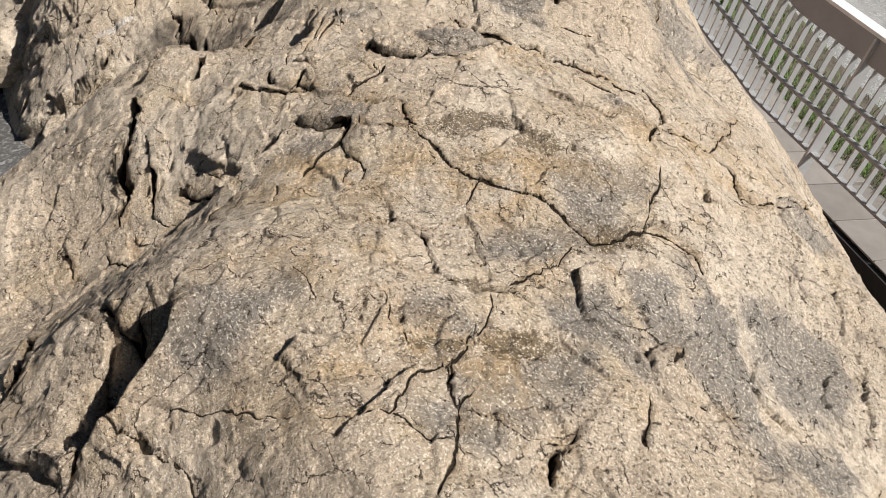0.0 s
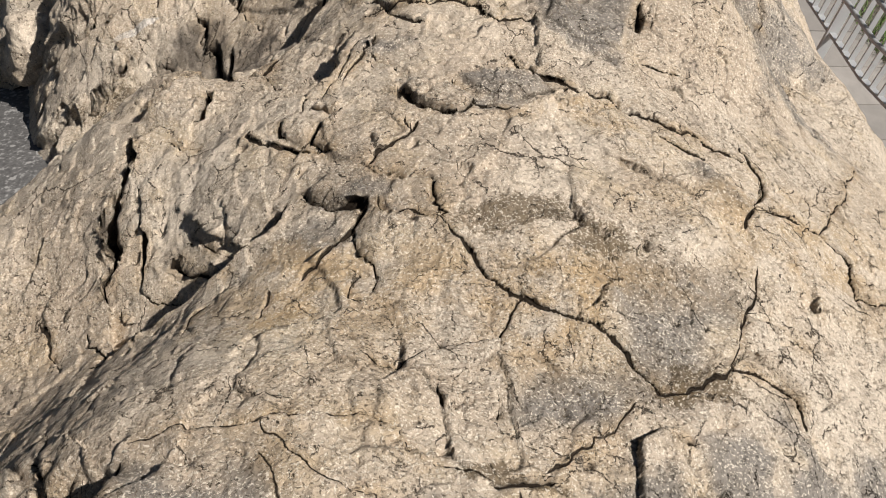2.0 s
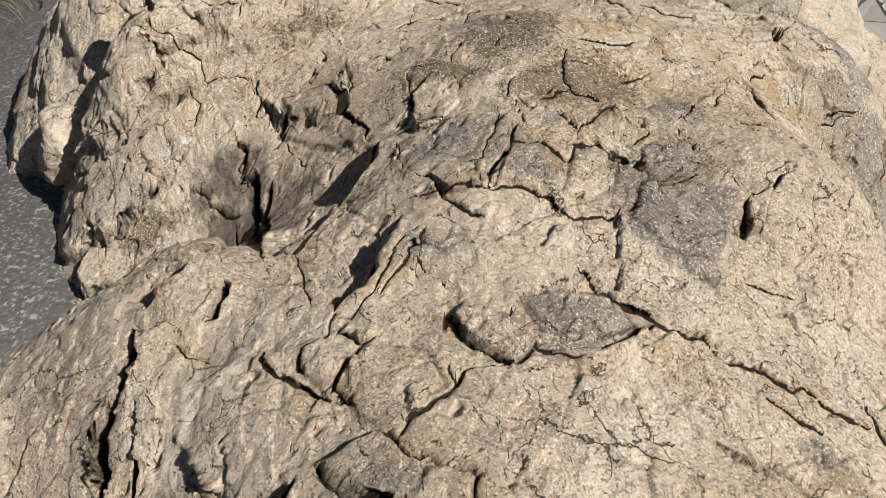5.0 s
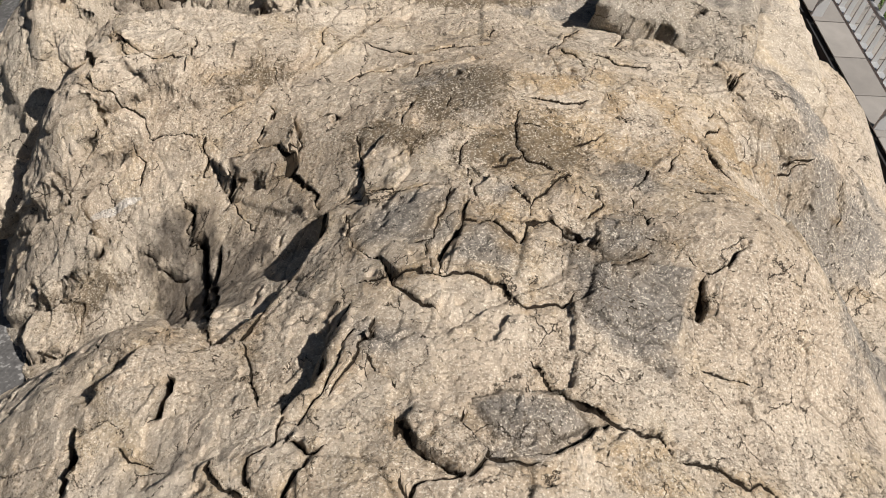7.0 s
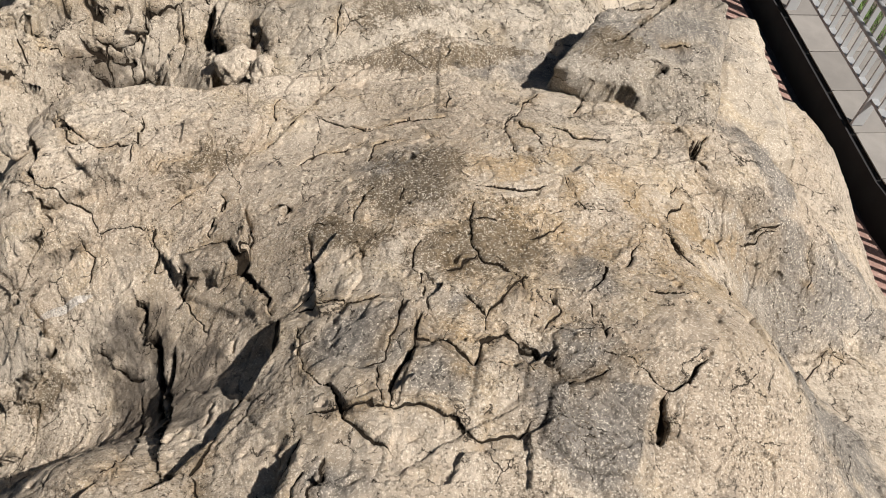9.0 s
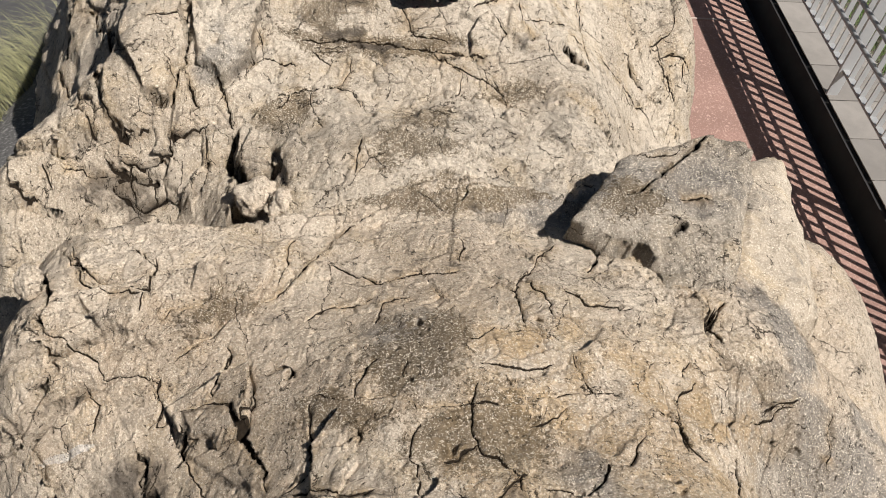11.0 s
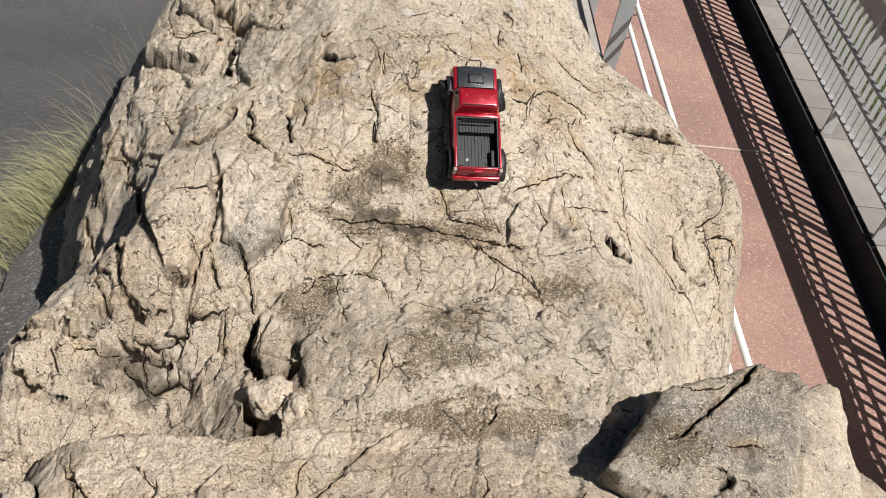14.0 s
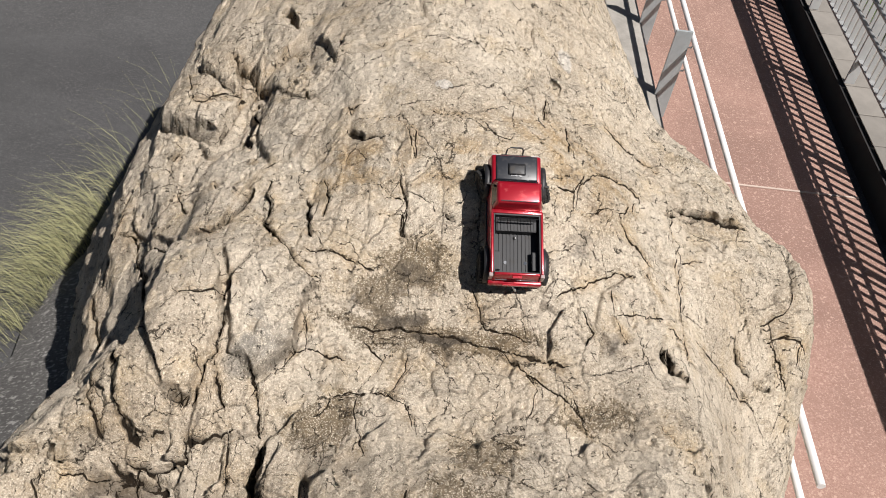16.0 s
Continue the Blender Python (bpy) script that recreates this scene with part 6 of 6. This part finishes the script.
part("tow_hitch", tube([(0.0, -0.20, 0.072), (0.0, -0.222, 0.070), (0.010, -0.235, 0.064)], 0.004, 8), M_CHROME, car, "bright metal tow hook")

# body shell: bed walls, cab and front wings
W = 0.0925
bm = bmesh.new()
frustum(bm, (-W, -0.205, -W + 0.012, 0.020), (-W + 0.004, -0.200, -W + 0.013, 0.020), 0.088, 0.158, 0.003)
frustum(bm, (W - 0.012, -0.205, W, 0.020), (W - 0.013, -0.200, W - 0.004, 0.020), 0.088, 0.158, 0.003)
frustum(bm, (-W + 0.006, 0.008, W - 0.006, 0.022), (-W + 0.008, 0.008, W - 0.008, 0.022), 0.088, 0.160, 0.003)
frustum(bm, (-W, 0.018, W, 0.128), (-W + 0.006, 0.020, W - 0.006, 0.128), 0.084, 0.154, 0.004)
frustum(bm, (-W, 0.122, W, 0.232), (-W + 0.008, 0.122, W - 0.008, 0.228), 0.092, 0.150, 0.007, 3)
body = smooth(part("body", bm, M_RED, car, "glossy candy-red body shell"))
bm = frustum(bmesh.new(), (-W + 0.007, 0.020, W - 0.007, 0.130), (-W + 0.019, 0.030, W - 0.019, 0.104), 0.150, 0.206, 0.009, 3)
cab = smooth(part("cab", bm, M_RED, car, "glossy candy-red cab"))
part("roof_seam", boxed(-0.062, 0.033, 0.2062, 0.062, 0.036, 0.2072), M_HOOD, cab)
for sx in (-1, 1):
    bm = bmesh.new()
    vs = [bm.verts.new((sx * (W - 0.0075 - 0.012 * k), y, 0.158 + 0.040 * k)) for y, k in ((0.034, 0.0), (0.112, 0.0), (0.092, 1.0), (0.040, 1.0))]
    ws = [bm.verts.new(v.co + Vector((sx * 0.0016, 0, 0.0008))) for v in vs]
    bm.faces.new(ws)
    for i in range(4):
        bm.faces.new((vs[i], vs[(i + 1) % 4], ws[(i + 1) % 4], ws[i]))
    bmesh.ops.recalc_face_normals(bm, faces=bm.faces)
    part("side_window", bm, M_GLASS, cab, "black tinted side window")
bm = bmesh.new()
box(bm, -0.066, 0.0185, 0.160, 0.066, 0.0215, 0.194, 0.001)
rear_win = part("rear_window", bm, M_GLASS, cab, "black tinted rear window")
rear_win.matrix_basis = pose(0, 0.002, 0, 0, 0, 0) @ Matrix.Shear("XZ", 4, (0.0, 0.17)) @ pose(0, -0.026, 0)
bm = bmesh.new()
vs = [bm.verts.new(p) for p in ((-0.076, 0.1305, 0.154), (0.076, 0.1305, 0.154), (0.064, 0.1075, 0.200), (-0.064, 0.1075, 0.200))]
ws = [bm.verts.new(v.co + Vector((0, 0.0016, 0.0010))) for v in vs]
bm.faces.new(ws)
for i in range(4):
    bm.faces.new((vs[i], vs[(i + 1) % 4], ws[(i + 1) % 4], ws[i]))
bmesh.ops.recalc_face_normals(bm, faces=bm.faces)
part("windscreen", bm, M_GLASS, cab, "black tinted windscreen")
hood = smooth(part("bonnet", frustum(bmesh.new(), (-0.074, 0.132, 0.074, 0.226), (-0.070, 0.134, 0.070, 0.222), 0.146, 0.1555, 0.003), M_HOOD, car, "matt black bonnet panel"))
smooth(part("scoop", frustum(bmesh.new(), (-0.032, 0.150, 0.032, 0.196), (-0.026, 0.152, 0.026, 0.184), 0.1545, 0.164, 0.003), M_BLACK, hood))
part("badge", boxed(-0.022, 0.1455, 0.1562, 0.022, 0.1495, 0.1580), M_CHROME, hood, "pale bar badge")

# tail
tail = smooth(part("tailgate", frustum(bmesh.new(), (-0.078, -0.214, 0.078, -0.200), (-0.076, -0.206, 0.076, -0.198), 0.104, 0.158, 0.003), M_RED, car, "glossy candy-red tailgate"))
part("handle", boxed(-0.016, -0.2155, 0.143, 0.016, -0.2065, 0.151, 0.002), M_RED, tail)
part("panel_line", boxed(-0.070, -0.2142, 0.118, 0.070, -0.2100, 0.1195), M_HOOD, tail)
for sx in (-1, 1):
    part("tail_light", boxed(sx * 0.086 - 0.0065, -0.2115, 0.108, sx * 0.086 + 0.0065, -0.198, 0.152, 0.002), M_LENS, car, "pale pinkish clear tail lamp")
bumper = smooth(part("rear_bumper", frustum(bmesh.new(), (-W + 0.002, -0.226, W - 0.002, -0.200), (-W + 0.002, -0.222, W - 0.002, -0.200), 0.084, 0.104, 0.004), M_RED, car, "glossy candy-red bumper"))
part("step", boxed(-0.042, -0.2275, 0.092, 0.042, -0.222, 0.1045, 0.0015), M_RED, bumper)

# cargo bed
liner = part("bed_liner", boxed(-W + 0.012, -0.199, 0.100, W - 0.012, 0.009, 0.108), M_LINER, car, "black ribbed bed liner")
for k in range(11):
    xx = -0.065 + 0.013 * k
    part("rib", boxed(xx - 0.003, -0.193, 0.108, xx + 0.003, 0.001, 0.1105), M_LINER, liner)
bm = boxed(-W + 0.013, 0.003, 0.108, W - 0.013, 0.0085, 0.156)
for sx in (-1, 1):
    box(bm, sx * (W - 0.0155) - 0.002, -0.197, 0.108, sx * (W - 0.0155) + 0.002, 0.003, 0.156)
box(bm, -W + 0.014, -0.1985, 0.108, W - 0.014, -0.1945, 0.154)
part("liner_wall", bm, M_LINER, liner)
box_lid = part("tool_box", boxed(-0.070, -0.048, 0.1105, 0.070, 0.002, 0.140, 0.003), M_LINER, car, "black ribbed box across the bed")
for k in range(12):
    xx = -0.062 + 0.0113 * k
    part("rib", boxed(xx - 0.0025, -0.046, 0.140, xx + 0.0025, 0.0, 0.1425), M_LINER, box_lid)
for sx in (-1, 1):
    part("wheel_well", boxed(sx * 0.064 - 0.011, -0.182, 0.108, sx * 0.064 + 0.011, -0.116, 0.134, 0.004), M_LINER, liner)
    part("latch", boxed(sx * 0.060 - 0.006, -0.190, 0.1105, sx * 0.060 + 0.006, -0.186, 0.115), M_CHROME, liner, "small bright latch")
bm = bmesh.new()
bmesh.ops.create_uvsphere(bm, u_segments=10, v_segments=6, radius=0.0045, matrix=Matrix.Translation((0.0, -0.062, 0.114)))
part("body_clip", bm, M_CHROME, liner, "small bright body clip")
part("side_lamp", boxed(0.074, -0.026, 0.1425, 0.080, -0.020, 0.149, 0.001), M_CHROME, liner)

# flares, bumper bar, lights, mirrors
for yy in (-HALF_BASE, HALF_BASE):
    for sx in (-1, 1):
        part("fender_flare", arch(bmesh.new(), sx * (W - 0.006), yy, 0.078, 0.066, 0.020, sx), M_BLACK, car, "black plastic wheel-arch flare")
bar = part("front_bumper", frustum(bmesh.new(), (-0.080, 0.232, 0.080, 0.252), (-0.078, 0.232, 0.078, 0.248), 0.082, 0.100, 0.004), M_BLACK, car)
part("bull_bar", tube([(-0.030, 0.250, 0.095), (-0.028, 0.258, 0.130), (-0.020, 0.258, 0.146), (0.020, 0.258, 0.146), (0.028, 0.258, 0.130), (0.030, 0.250, 0.095)], 0.0028, 8), M_BLACK, bar, "thin black bull bar")
for sx in (-1, 1):
    part("headlight", boxed(sx * 0.070 - 0.014, 0.227, 0.118, sx * 0.070 + 0.014, 0.234, 0.140, 0.002), M_HEAD, car, "clear headlight")
    part("mirror", boxed(sx * 0.100 - 0.008, 0.104, 0.160, sx * 0.100 + 0.008, 0.110, 0.174, 0.002), M_BLACK, car)
part("grille", boxed(-0.052, 0.2275, 0.112, 0.052, 0.2335, 0.142, 0.002), M_BLACK, car)
for sx in (-1, 1):
    part("side_step", boxed(sx * 0.090 - 0.006, -0.080, 0.072, sx * 0.090 + 0.006, 0.082, 0.080, 0.002), M_BLACK, car)


# ---- paving slabs under the fence ----
slab_bm = boxed(-0.355, -0.245, 0.0, 0.355, 0.245, 0.012, 0.005)
slab_one = part("paving_slab", slab_bm, M_SLABS, pavement)
for k in range(40):
    o = slab_one.copy()
    scene.collection.objects.link(o)
    o.location = (5.09, -2.0 + 0.5 * k, -2.612 + ramp(-2.0 + 0.5 * k) + 0.002 * math.sin(7.3 * k))
    o.rotation_euler = (0.004 * math.sin(3.1 * k) - (0.149 if 1.0 < -2.0 + 0.5 * k < 5.6 else 0.0), 0.004 * math.cos(5.7 * k), 0.003 * math.sin(11.0 * k))
bpy.data.objects.remove(slab_one)
